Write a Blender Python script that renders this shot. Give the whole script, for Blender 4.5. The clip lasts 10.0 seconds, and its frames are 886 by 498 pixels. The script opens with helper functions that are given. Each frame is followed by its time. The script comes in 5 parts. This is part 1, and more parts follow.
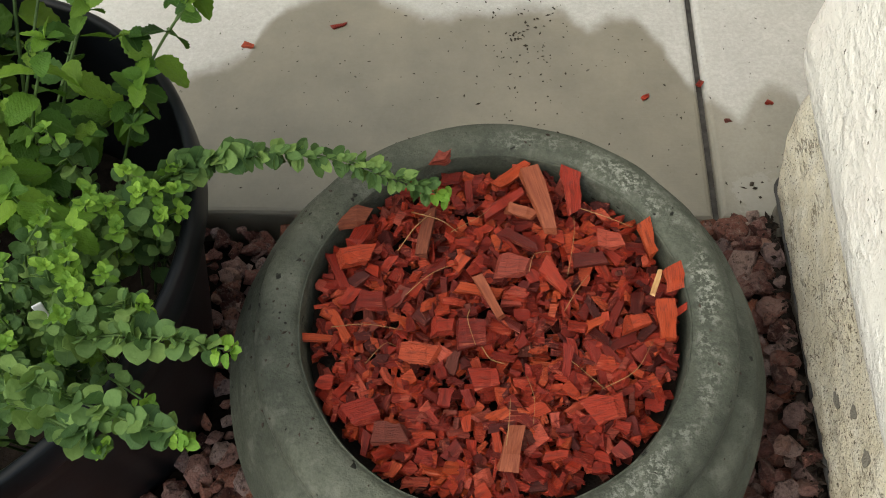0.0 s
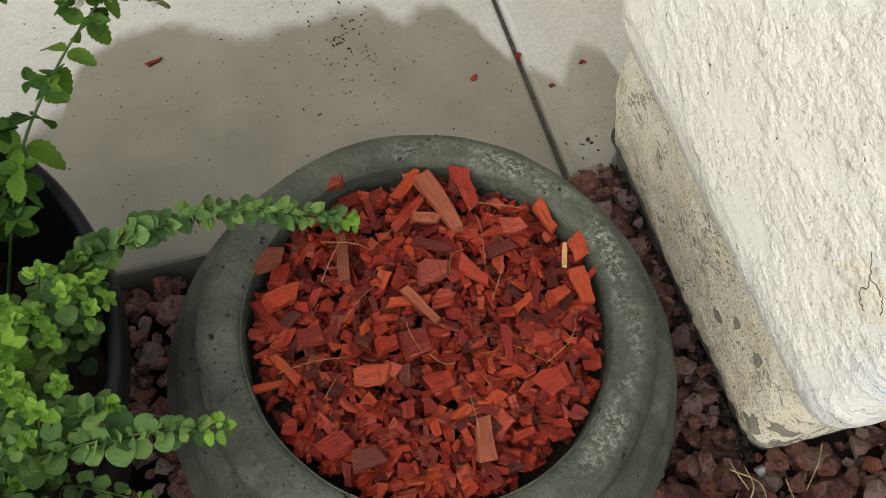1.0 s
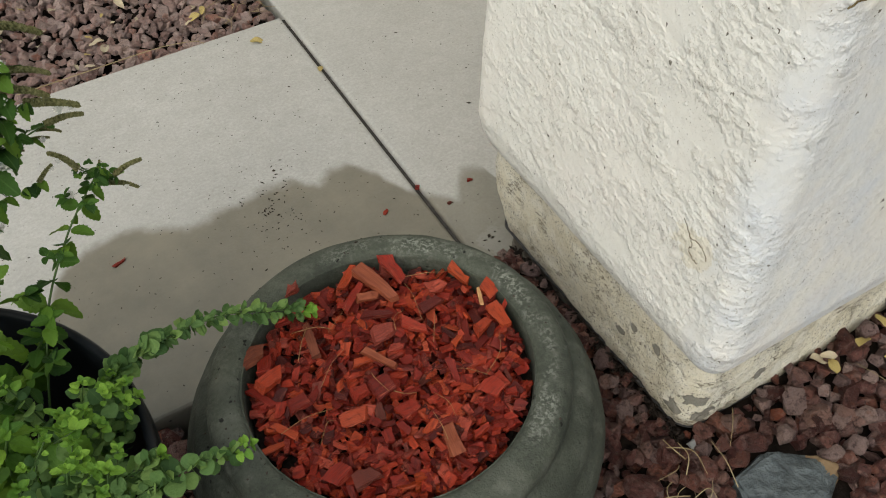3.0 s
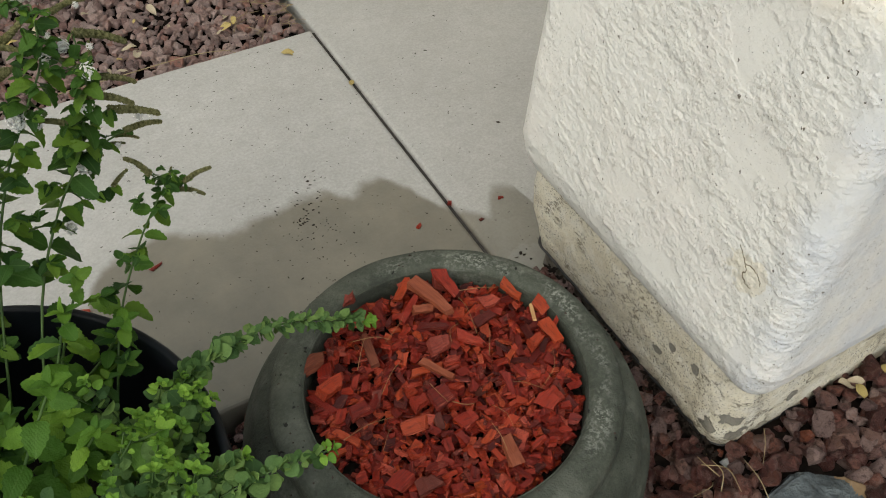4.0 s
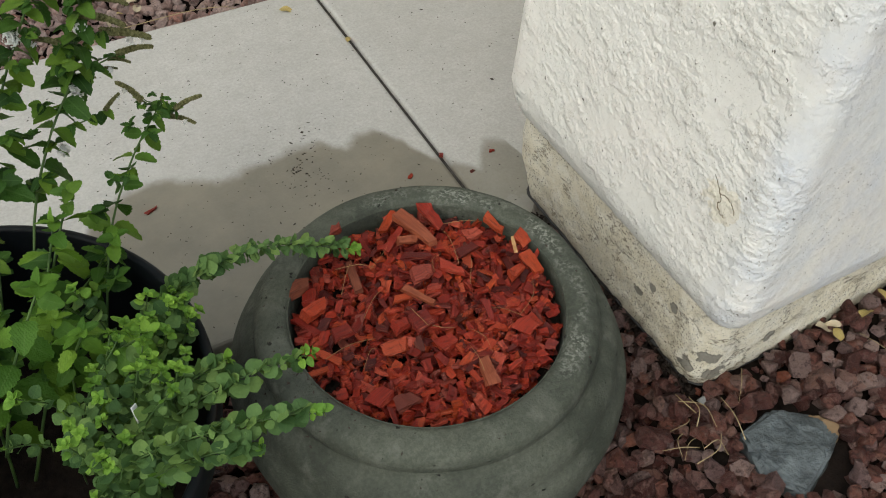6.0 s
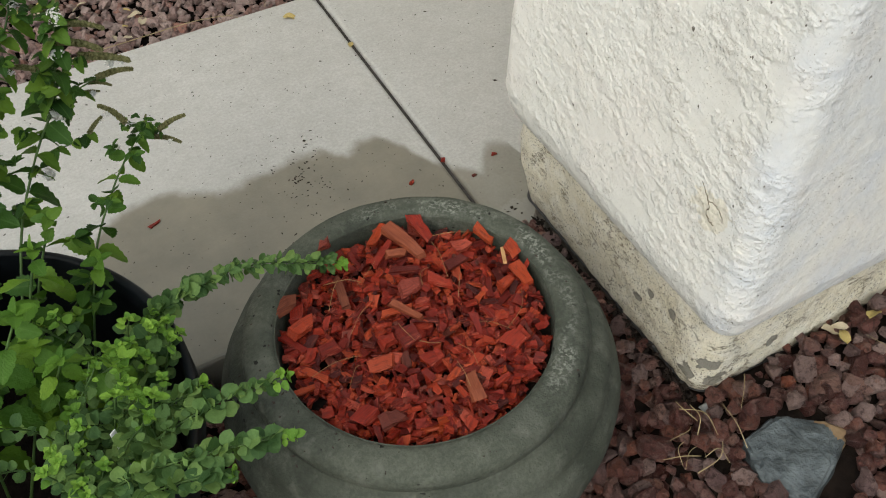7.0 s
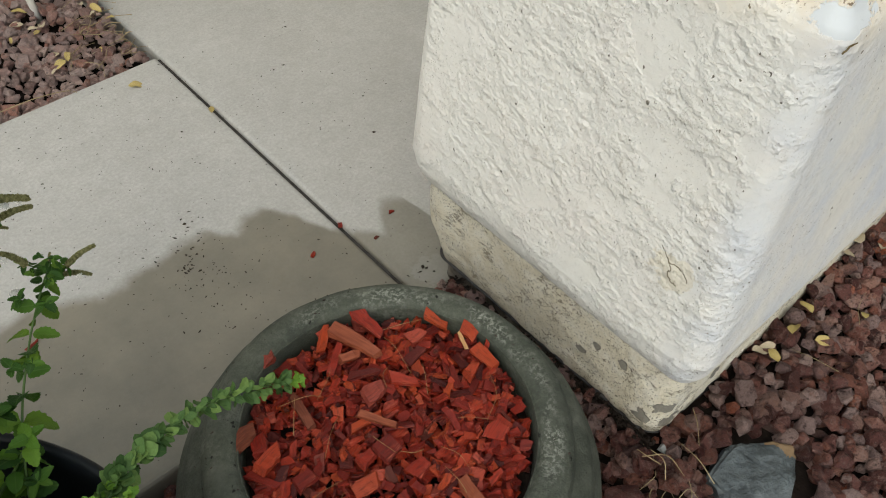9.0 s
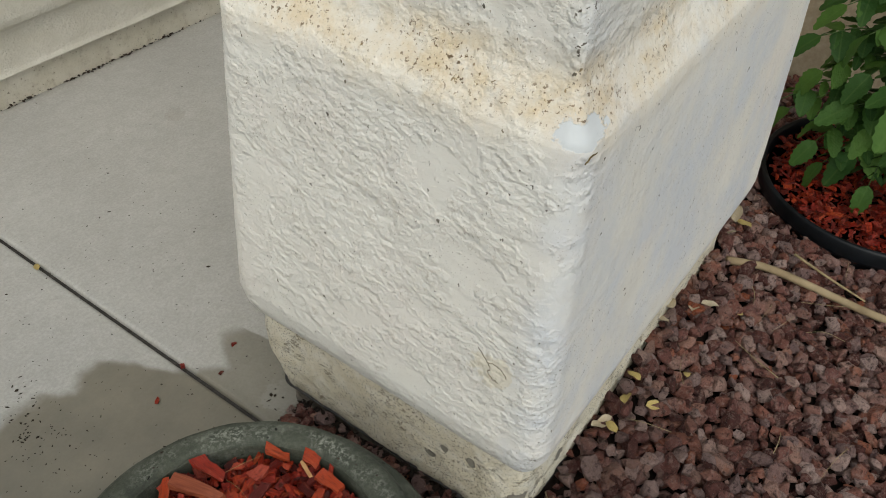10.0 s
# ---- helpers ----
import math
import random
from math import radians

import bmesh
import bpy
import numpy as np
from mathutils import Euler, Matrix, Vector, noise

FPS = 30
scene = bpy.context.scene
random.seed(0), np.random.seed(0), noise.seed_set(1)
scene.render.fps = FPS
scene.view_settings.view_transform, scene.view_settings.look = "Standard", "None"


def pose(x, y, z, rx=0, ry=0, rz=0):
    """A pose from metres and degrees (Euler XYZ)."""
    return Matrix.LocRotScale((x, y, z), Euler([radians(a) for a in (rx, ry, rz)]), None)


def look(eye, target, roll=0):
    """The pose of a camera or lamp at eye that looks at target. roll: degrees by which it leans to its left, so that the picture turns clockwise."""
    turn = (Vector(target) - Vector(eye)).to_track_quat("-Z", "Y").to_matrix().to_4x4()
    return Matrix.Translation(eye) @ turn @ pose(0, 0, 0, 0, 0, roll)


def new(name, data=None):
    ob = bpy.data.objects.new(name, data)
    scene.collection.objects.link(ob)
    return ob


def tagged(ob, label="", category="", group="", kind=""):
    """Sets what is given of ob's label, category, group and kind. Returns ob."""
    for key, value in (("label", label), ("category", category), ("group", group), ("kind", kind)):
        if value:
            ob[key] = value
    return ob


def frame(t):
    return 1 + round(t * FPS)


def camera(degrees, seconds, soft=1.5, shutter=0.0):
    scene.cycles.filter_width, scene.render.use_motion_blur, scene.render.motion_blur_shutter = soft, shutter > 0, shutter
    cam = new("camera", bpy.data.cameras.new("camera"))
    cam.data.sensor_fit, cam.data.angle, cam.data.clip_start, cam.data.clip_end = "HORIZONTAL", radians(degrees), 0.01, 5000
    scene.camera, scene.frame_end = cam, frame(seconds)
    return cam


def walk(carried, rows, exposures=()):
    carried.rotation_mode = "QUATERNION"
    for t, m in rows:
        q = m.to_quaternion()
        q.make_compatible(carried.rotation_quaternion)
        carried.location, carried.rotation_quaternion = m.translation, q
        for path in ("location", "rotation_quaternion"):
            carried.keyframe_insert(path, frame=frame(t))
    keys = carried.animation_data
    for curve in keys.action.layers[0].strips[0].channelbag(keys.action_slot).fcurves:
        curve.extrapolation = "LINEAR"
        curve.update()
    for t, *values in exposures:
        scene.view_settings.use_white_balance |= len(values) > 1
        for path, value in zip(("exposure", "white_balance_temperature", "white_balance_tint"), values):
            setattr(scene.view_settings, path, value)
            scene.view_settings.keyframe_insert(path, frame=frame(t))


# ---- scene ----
cam = camera(54.8, 10.0, 1.0)
PATH = [
    (0, (-0.308, -0.622, 1.017), (-0.424, 0.351, -0.727), -5.1),
    (0.5, (-0.32, -0.603, 1.01), (-0.257, 0.306, -0.77), -1.9),
    (1, (-0.422, -0.593, 1.063), (-0.075, 0.275, -0.705), 6.8),
    (1.5, (-0.534, -0.637, 1.13), (0.059, 0.193, -0.59), 15.8),
    (2, (-0.564, -0.685, 1.17), (0.074, 0.233, -0.488), 12.7),
    (2.2, (-0.553, -0.715, 1.178), (0.072, 0.288, -0.435), 8.4),
    (3.3, (-0.498, -0.85, 1.183), (0.104, 0.319, -0.325), -4.2),
    (3.5, (-0.532, -0.835, 1.193), (0.088, 0.332, -0.308), -1.3),
    (4, (-0.603, -0.803, 1.21), (0.053, 0.355, -0.282), 0.5),
    (4.5, (-0.605, -0.797, 1.239), (0.078, 0.353, -0.248), -1.6),
    (5, (-0.603, -0.792, 1.242), (0.091, 0.366, -0.234), -3.8),
    (5.5, (-0.622, -0.816, 1.219), (0.042, 0.369, -0.249), 0.0),
    (6, (-0.615, -0.883, 1.178), (0.024, 0.265, -0.33), 1.1),
    (6.2, (-0.599, -0.89, 1.179), (0.009, 0.25, -0.347), 0.5),
    (7.5, (-0.536, -0.886, 1.191), (0.005, 0.312, -0.317), -4.7),
    (8, (-0.546, -0.877, 1.187), (-0.035, 0.341, -0.315), -6.2),
    (8.5, (-0.561, -0.793, 1.183), (0.029, 0.38, -0.325), -4.6),
    (9, (-0.613, -0.691, 1.218), (0.288, 0.25, -0.3), 2.5),
    (9.5, (-0.588, -0.734, 1.263), (0.553, 0.113, -0.144), 3.4),
    (10, (-0.573, -0.747, 1.276), (0.639, 0.089, -0.077), 2.4),
]
walk(cam, [(t, look(eye, target, roll)) for t, eye, target, roll in PATH], [(0.0, 0.86, 6900, 2), (0.5, 0.88, 6900, 2), (1.0, 0.68, 6850, 2), (1.5, 0.48, 6800, 2), (2.2, 0.46, 6750, 2), (4.5, 0.34, 6650, 2), (6.0, 0.45, 6550, 2), (7.5, 0.50, 6600, 2), (8.0, 0.39, 6600, 2), (8.5, 0.39, 6600, 2), (9.0, 0.39, 6600, 2), (9.5, 0.22, 6600, 2), (10.0, 0.13, 6600, 2)])

# ---- world, sun, exposure ----
world = bpy.data.worlds.new("world")
scene.world = world
world.use_nodes = True
wn = world.node_tree
sky = wn.nodes.new("ShaderNodeTexSky")
sky.sky_type = 'NISHITA'
sky.sun_disc = False
sky.sun_elevation = radians(50)
sky.sun_rotation = radians(232)
sky.air_density, sky.dust_density, sky.ozone_density = 1.0, 3.0, 1.0
wn.nodes["Background"].inputs["Strength"].default_value = 0.122
wn.links.new(sky.outputs[0], wn.nodes["Background"].inputs["Color"])

sun = new("sun", bpy.data.lights.new("sun", 'SUN'))
sun.data.energy = 1.25
sun.data.angle = radians(100)
sun.data.color = (1.0, 0.96, 0.9)
sun.matrix_world = look((-1.48, -1.16, 2.7), (0, 0, 0))


# ---- materials ----
class Mat:
    """A small builder of procedural materials."""

    def __init__(self, name, rough=0.8, metal=0.0, spec=0.5):
        self.m = bpy.data.materials.new(name)
        self.m.use_nodes = True
        self.t = self.m.node_tree
        self.b = self.t.nodes["Principled BSDF"]
        self.b.inputs["Roughness"].default_value = rough
        self.b.inputs["Metallic"].default_value = metal
        self.b.inputs["Specular IOR Level"].default_value = spec
        self.coord = self.t.nodes.new("ShaderNodeTexCoord").outputs["Object"]

    def put(self, sock, value):
        if isinstance(value, bpy.types.NodeSocket):
            self.t.links.new(value, sock)
        else:
            sock.default_value = value

    def node(self, kind, **inputs):
        n = self.t.nodes.new(kind)
        for k, v in inputs.items():
            self.put(n.inputs[int(k[1:]) if k[0] == "i" and k[1:].isdigit() else k.replace("_", " ")], v)
        return n

    def world_pos(self):
        return self.t.nodes.new("ShaderNodeNewGeometry").outputs["Position"]

    def mapped(self, scale=(1, 1, 1), rot=(0, 0, 0), vec=None, loc=(0, 0, 0)):
        n = self.node("ShaderNodeMapping", Scale=scale, Rotation=rot, Location=loc)
        self.t.links.new(vec or self.coord, n.inputs["Vector"])
        return n.outputs[0]

    def noise(self, scale, detail=4, rough=0.55, vec=None, dist=0.0):
        n = self.node("ShaderNodeTexNoise", Scale=scale, Detail=detail, Roughness=rough, Distortion=dist)
        self.t.links.new(vec or self.coord, n.inputs["Vector"])
        return n.outputs["Fac"]

    def voronoi(self, scale, vec=None, feature='F1', out="Distance", rand=1.0):
        n = self.node("ShaderNodeTexVoronoi", Scale=scale, Randomness=rand)
        n.feature = feature
        self.t.links.new(vec or self.coord, n.inputs["Vector"])
        return n.outputs[out]

    def ramp(self, fac, *stops, mode='LINEAR'):
        n = self.node("ShaderNodeValToRGB", Fac=fac)
        n.color_ramp.interpolation = mode
        e = n.color_ramp.elements
        while len(e) < len(stops):
            e.new(0.5)
        for el, (p, c) in zip(e, stops):
            el.position = p
            el.color = (c, c, c, 1) if isinstance(c, (int, float)) else (*c, 1)
        return n.outputs[0]

    def mix(self, fac, a, b, blend='MIX'):
        n = self.t.nodes.new("ShaderNodeMix")
        n.data_type, n.blend_type = 'RGBA', blend
        self.put(n.inputs[0], fac)
        for s, v in ((n.inputs[6], a), (n.inputs[7], b)):
            self.put(s, (*v, 1) if isinstance(v, tuple) and len(v) == 3 else v)
        return n.outputs[2]

    def math(self, op, a, b=0.0, clamp=False):
        n = self.t.nodes.new("ShaderNodeMath")
        n.operation, n.use_clamp = op, clamp
        self.put(n.inputs[0], a)
        self.put(n.inputs[1], b)
        return n.outputs[0]

    def random(self):
        return self.t.nodes.new("ShaderNodeObjectInfo").outputs["Random"]

    def island(self):
        return self.t.nodes.new("ShaderNodeNewGeometry").outputs["Random Per Island"]

    def sep(self, vec):
        return self.node("ShaderNodeSeparateXYZ", Vector=vec).outputs

    def bump(self, height, strength=0.5, distance=0.01, normal=None):
        n = self.node("ShaderNodeBump", Strength=strength, Distance=distance, Height=height)
        if normal:
            self.t.links.new(normal, n.inputs["Normal"])
        self.t.links.new(n.outputs[0], self.b.inputs["Normal"])
        return n.outputs[0]

    def color(self, c):
        self.put(self.b.inputs["Base Color"], (*c, 1) if isinstance(c, tuple) else c)

    def rough(self, r):
        self.put(self.b.inputs["Roughness"], r)


def blob(m, vec, centre, radius, wob):
    """1 inside a ragged spot round a place, 0 outside."""
    d = m.node("ShaderNodeVectorMath", i0=vec, i1=centre)
    d.operation = 'DISTANCE'
    return m.ramp(m.math('ADD', m.math('DIVIDE', d.outputs["Value"], radius), m.math('MULTIPLY', m.math('SUBTRACT', wob, 0.5), 2.2)), (0.75, 1.0), (0.85, 0.0))


def stucco_mat():
    m = Mat("stucco", 0.85, spec=0.25)
    v = m.coord
    flow = m.mapped((1.0, 0.92, 1.12), (0.2, 0.0, 0.0))
    z = m.sep(v)[2]
    y = m.sep(v)[1]
    # torn skins of plaster: each rises slowly and ends in a sharp ragged ledge
    large = m.math('FRACT', m.math('MULTIPLY', m.noise(34, 5, 0.55, flow, 0.0), 3.6))
    small = m.math('FRACT', m.math('MULTIPLY', m.noise(82, 4, 0.55, flow, 0.0), 3.2))
    calm = m.ramp(m.noise(13, 5, 0.62, v), (0.42, 0.12), (0.52, 1.0))
    south = m.math('MAXIMUM', m.ramp(m.math('ADD', y, 1.0), (0.525, 0.4), (0.545, 1.0)), m.ramp(m.sep(v)[0], (0.06, 1.0), (0.09, 0.4)))
    amount = m.math('MULTIPLY', calm, south)
    fine = m.noise(230, 5, 0.7, flow)
    h = m.math('MULTIPLY', m.math('ADD', m.math('MULTIPLY', large, 0.75), m.math('MULTIPLY', small, 0.62)), amount)
    h = m.math('ADD', h, m.math('MULTIPLY', fine, 0.36))
    patch = blob(m, m.mapped((0.7, 0.8, 1.6)), (0.046, -0.373, 1.288), 0.030, m.noise(45, 4, 0.6, v))
    m.bump(m.math('MULTIPLY', h, m.math('SUBTRACT', 1.0, m.math('MULTIPLY', patch, 0.9))), 1.0, 0.0025)
    tone = m.noise(6, 4, 0.6, v)
    c = m.mix(m.ramp(tone, (0.35, 0.0), (0.7, 1.0)), (0.765, 0.745, 0.690), (0.82, 0.805, 0.755))
    blush = m.ramp(m.noise(9, 4, 0.6, m.mapped((1, 1, 1), loc=(5, 1, 3))), (0.5, 0.0), (0.68, 0.5))
    c = m.mix(blush, c, (0.80, 0.755, 0.705))
    # south face's blue skylight cast put into the colour, mixed with repainted patches
    sky_tint = m.math('MULTIPLY', m.ramp(m.noise(5.5, 5, 0.62, m.mapped((1, 1, 0.8), loc=(1.7, 0.3, 0.9))), (0.42, 0.0), (0.62, 1.0)), m.ramp(m.math('ADD', y, 1.0), (0.53, 0.8), (0.575, 0.0)))
    c = m.mix(sky_tint, c, (0.64, 0.675, 0.73))
    # thin shadow lines under the ledges, put into the colour with a little dirt
    edge = m.math('MULTIPLY', m.math('MAXIMUM', m.ramp(large, (0.0, 1.0), (0.10, 0.0)), m.math('MULTIPLY', m.ramp(small, (0.0, 1.0), (0.10, 0.0)), 0.7)), m.math('MULTIPLY', amount, m.ramp(m.noise(34, 3, 0.6, v), (0.42, 0.0), (0.60, 1.0))))
    c = m.mix(m.math('MULTIPLY', edge, 0.58), c, (0.42, 0.37, 0.29))
    # pits and specks of dirt
    spots = m.noise(115, 3, 0.6, m.mapped((1, 1, 0.7)))
    c = m.mix(m.ramp(spots, (0.695, 0.0), (0.71, 0.9)), c, (0.09, 0.075, 0.05))
    grit = m.math('MULTIPLY', m.ramp(m.noise(330, 2, 0.6, v), (0.655, 0.0), (0.69, 0.75)), m.ramp(m.noise(7, 4, 0.6, v), (0.40, 0.15), (0.60, 1.0)))
    c = m.mix(grit, c, (0.20, 0.165, 0.11))
    # ochre run-off on the ledge
    cloud = m.ramp(m.noise(7, 5, 0.65, m.mapped((1, 1, 1), loc=(0.0, 0.21, 0.0))), (0.36, 0.15), (0.56, 1.0))
    band = m.math('MULTIPLY', m.ramp(z, (0.755, 0.0), (0.795, 0.55), (0.815, 0.95), (0.848, 1.0), (0.885, 0.0)), m.math('MULTIPLY', cloud, m.ramp(m.noise(40, 6, 0.7, v), (0.34, 0.35), (0.60, 1.0))))
    c = m.mix(m.math('MULTIPLY', band, 0.62), c, (0.62, 0.45, 0.205))
    rust = m.math('MULTIPLY', m.ramp(z, (0.79, 0.0), (0.81, 1.0), (0.85, 1.0), (0.872, 0.0)), m.ramp(m.noise(210, 3, 0.6, v), (0.60, 0.0), (0.635, 0.9)))
    c = m.mix(m.math('MULTIPLY', rust, m.ramp(cloud, (0.5, 0.0), (0.9, 1.0))), c, (0.15, 0.095, 0.045))
    c = m.mix(m.math('MULTIPLY', blob(m, v, (0.035, -0.410, 0.435), 0.034, m.noise(45, 4, 0.6, v)), 0.30), c, (0.68, 0.58, 0.36))
    c = m.mix(patch, c, (0.60, 0.625, 0.64))
    holes = m.math('MULTIPLY', m.ramp(m.noise(130, 3, 0.6, v), (0.60, 0.0), (0.63, 1.0)), m.math('MULTIPLY', blob(m, m.mapped((1, 1, 0)), (0.074, -0.449, 0.0), 0.016, m.noise(30, 3, 0.6, v)), m.ramp(z, (0.84, 0.0), (0.85, 1.0))))
    c = m.mix(m.math('MULTIPLY', holes, 0.9), c, (0.07, 0.055, 0.035))
    m.color(c)
    return m.m


def base_mat():
    m = Mat("stucco_base", 0.9, spec=0.2)
    v = m.coord
    tone = m.noise(11, 6, 0.7, v)
    c = m.mix(m.ramp(tone, (0.3, 0.0), (0.7, 1.0)), (0.62, 0.56, 0.42), (0.79, 0.75, 0.63))
    c = m.mix(m.ramp(m.noise(34, 5, 0.7, v), (0.46, 0.0), (0.62, 0.55)), c, (0.78, 0.755, 0.68))
    spots = m.noise(300, 3, 0.6, v)
    dirt = m.ramp(m.noise(9, 4, 0.6, v), (0.38, 0.1), (0.56, 1.0))
    c = m.mix(m.math('MULTIPLY', m.ramp(spots, (0.585, 0.0), (0.625, 0.92)), dirt), c, (0.075, 0.06, 0.035))
    warp = m.node("ShaderNodeVectorMath", i0=v, i1=m.mix(1.0, (0, 0, 0), m.mix(0.06, (0, 0, 0), m.node("ShaderNodeTexNoise", Scale=30.0, Detail=4.0).outputs["Color"])))
    cell = m.voronoi(10, warp.outputs[0], 'DISTANCE_TO_EDGE')
    crack = m.math('MULTIPLY', m.ramp(cell, (0.006, 1.0), (0.02, 0.0)), m.ramp(m.noise(12, 3, 0.6, v), (0.44, 0.0), (0.54, 1.0)))
    c = m.mix(m.math('MULTIPLY', crack, 0.7), c, (0.16, 0.12, 0.07))
    wob = m.noise(55, 4, 0.6, v)
    f = None
    for centre, radius in (((0.075, -0.447, 0.135), 0.022), ((0.057, -0.379, 0.176), 0.010), ((0.055, -0.305, 0.134), 0.011), ((0.06, -0.43, 0.095), 0.018), ((0.055, -0.33, 0.168), 0.009), ((0.09, -0.46, 0.09), 0.02), ((0.18, -0.462, 0.13), 0.012)):
        b = blob(m, v, centre, radius, wob)
        f = b if f is None else m.math('MAXIMUM', f, b)
    c = m.mix(f, c, (0.25, 0.235, 0.20))
    # damp, dirty plinth foot, with its shadow line painted into the brown
    damp_shade = m.math('MULTIPLY', m.ramp(m.math('ADD', m.sep(v)[2], m.math('MULTIPLY', tone, 0.05)), (0.085, 0.8), (0.125, 0.0)), 0.6)
    c = m.mix(damp_shade, c, (0.20, 0.165, 0.11))
    m.color(c)
    h = m.math('SUBTRACT', m.math('ADD', m.noise(60, 6, 0.7, v), m.math('MULTIPLY', m.noise(330, 2), 0.4)), m.math('ADD', f, m.math('MULTIPLY', crack, 0.6)))
    m.bump(h, 0.85, 0.0055)
    return m.m


def slab_mat():
    m = Mat("broom_finished_concrete", 0.8, spec=0.35)
    p = m.world_pos()
    tone = m.noise(3.2, 5, 0.6, p)
    fine = m.noise(160, 4, 0.7, p)
    c = m.mix(m.ramp(tone, (0.3, 0.0), (0.72, 1.0)), (0.45, 0.447, 0.427), (0.535, 0.532, 0.512))
    c = m.mix(m.ramp(fine, (0.3, 0.45), (0.65, 0.0)), c, (0.24, 0.235, 0.215))
    c = m.mix(m.ramp(m.noise(22, 7, 0.7, p), (0.40, 0.26), (0.60, 0.0)), c, (0.33, 0.32, 0.295))
    c = m.mix(m.ramp(m.noise(1.7, 3, 0.5, p), (0.5, 0.0), (0.7, 0.35)), c, (0.47, 0.47, 0.45))
    c = m.mix(m.ramp(m.noise(55, 6, 0.72, p), (0.38, 0.20), (0.50, 0.0)), c, (0.30, 0.295, 0.27))
    c = m.mix(m.ramp(m.noise(90, 5, 0.7, m.mapped((1, 1, 1), vec=p, loc=(4, 2, 0))), (0.55, 0.0), (0.70, 0.35)), c, (0.52, 0.515, 0.49))
    c = m.mix(m.math('MULTIPLY', blob(m, p, STAIN, 0.036, m.noise(34, 5, 0.65, p)), 0.20), c, (0.25, 0.20, 0.16))
    # damp patch with a wavy rim beside the planter, its colour deepened by painted shade
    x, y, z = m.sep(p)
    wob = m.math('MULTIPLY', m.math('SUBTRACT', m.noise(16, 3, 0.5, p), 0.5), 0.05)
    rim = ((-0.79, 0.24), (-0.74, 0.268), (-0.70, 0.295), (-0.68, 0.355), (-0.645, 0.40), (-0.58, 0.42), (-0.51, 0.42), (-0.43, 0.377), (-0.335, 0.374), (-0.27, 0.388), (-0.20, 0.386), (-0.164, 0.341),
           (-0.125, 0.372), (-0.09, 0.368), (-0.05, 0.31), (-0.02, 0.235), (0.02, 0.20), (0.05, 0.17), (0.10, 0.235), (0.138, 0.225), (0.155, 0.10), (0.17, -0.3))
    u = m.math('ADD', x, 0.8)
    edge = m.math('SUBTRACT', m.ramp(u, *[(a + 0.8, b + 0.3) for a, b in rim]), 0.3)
    wet_shade = m.ramp(m.math('ADD', m.math('MULTIPLY', m.math('SUBTRACT', m.math('ADD', edge, wob), y), 14.0), 0.5), (0.25, 0.0), (0.75, 1.0), mode='EASE')
    damp_shade = m.mix(m.ramp(m.noise(9, 4, 0.6, p), (0.3, 0.0), (0.7, 1.0)), (0.138, 0.126, 0.095), (0.205, 0.184, 0.138))
    c = m.mix(m.math('MULTIPLY', wet_shade, m.ramp(m.math('ADD', x, 0.5), (0.49, 0.88), (0.53, 0.68))), c, damp_shade)
    c = m.mix(m.math('MULTIPLY', blob(m, p, (0.060, 0.040, 0.0), 0.042, m.noise(30, 6, 0.75, p)), 0.14), c, (0.50, 0.50, 0.48))
    specks = m.noise(75, 2, 0.5, p)
    c = m.mix(m.ramp(specks, (0.735, 0.0), (0.755, 0.85)), c, (0.05, 0.045, 0.035))
    m.color(c)
    m.rough(m.ramp(wet_shade, (0.0, 0.85), (1.0, 0.55)))
    broom = m.noise(60, 3, 0.6, m.mapped((0.25, 6.0, 1), vec=p))
    m.bump(m.math('ADD', m.math('MULTIPLY', broom, 0.6), fine), 0.22, 0.002)
    return m.m


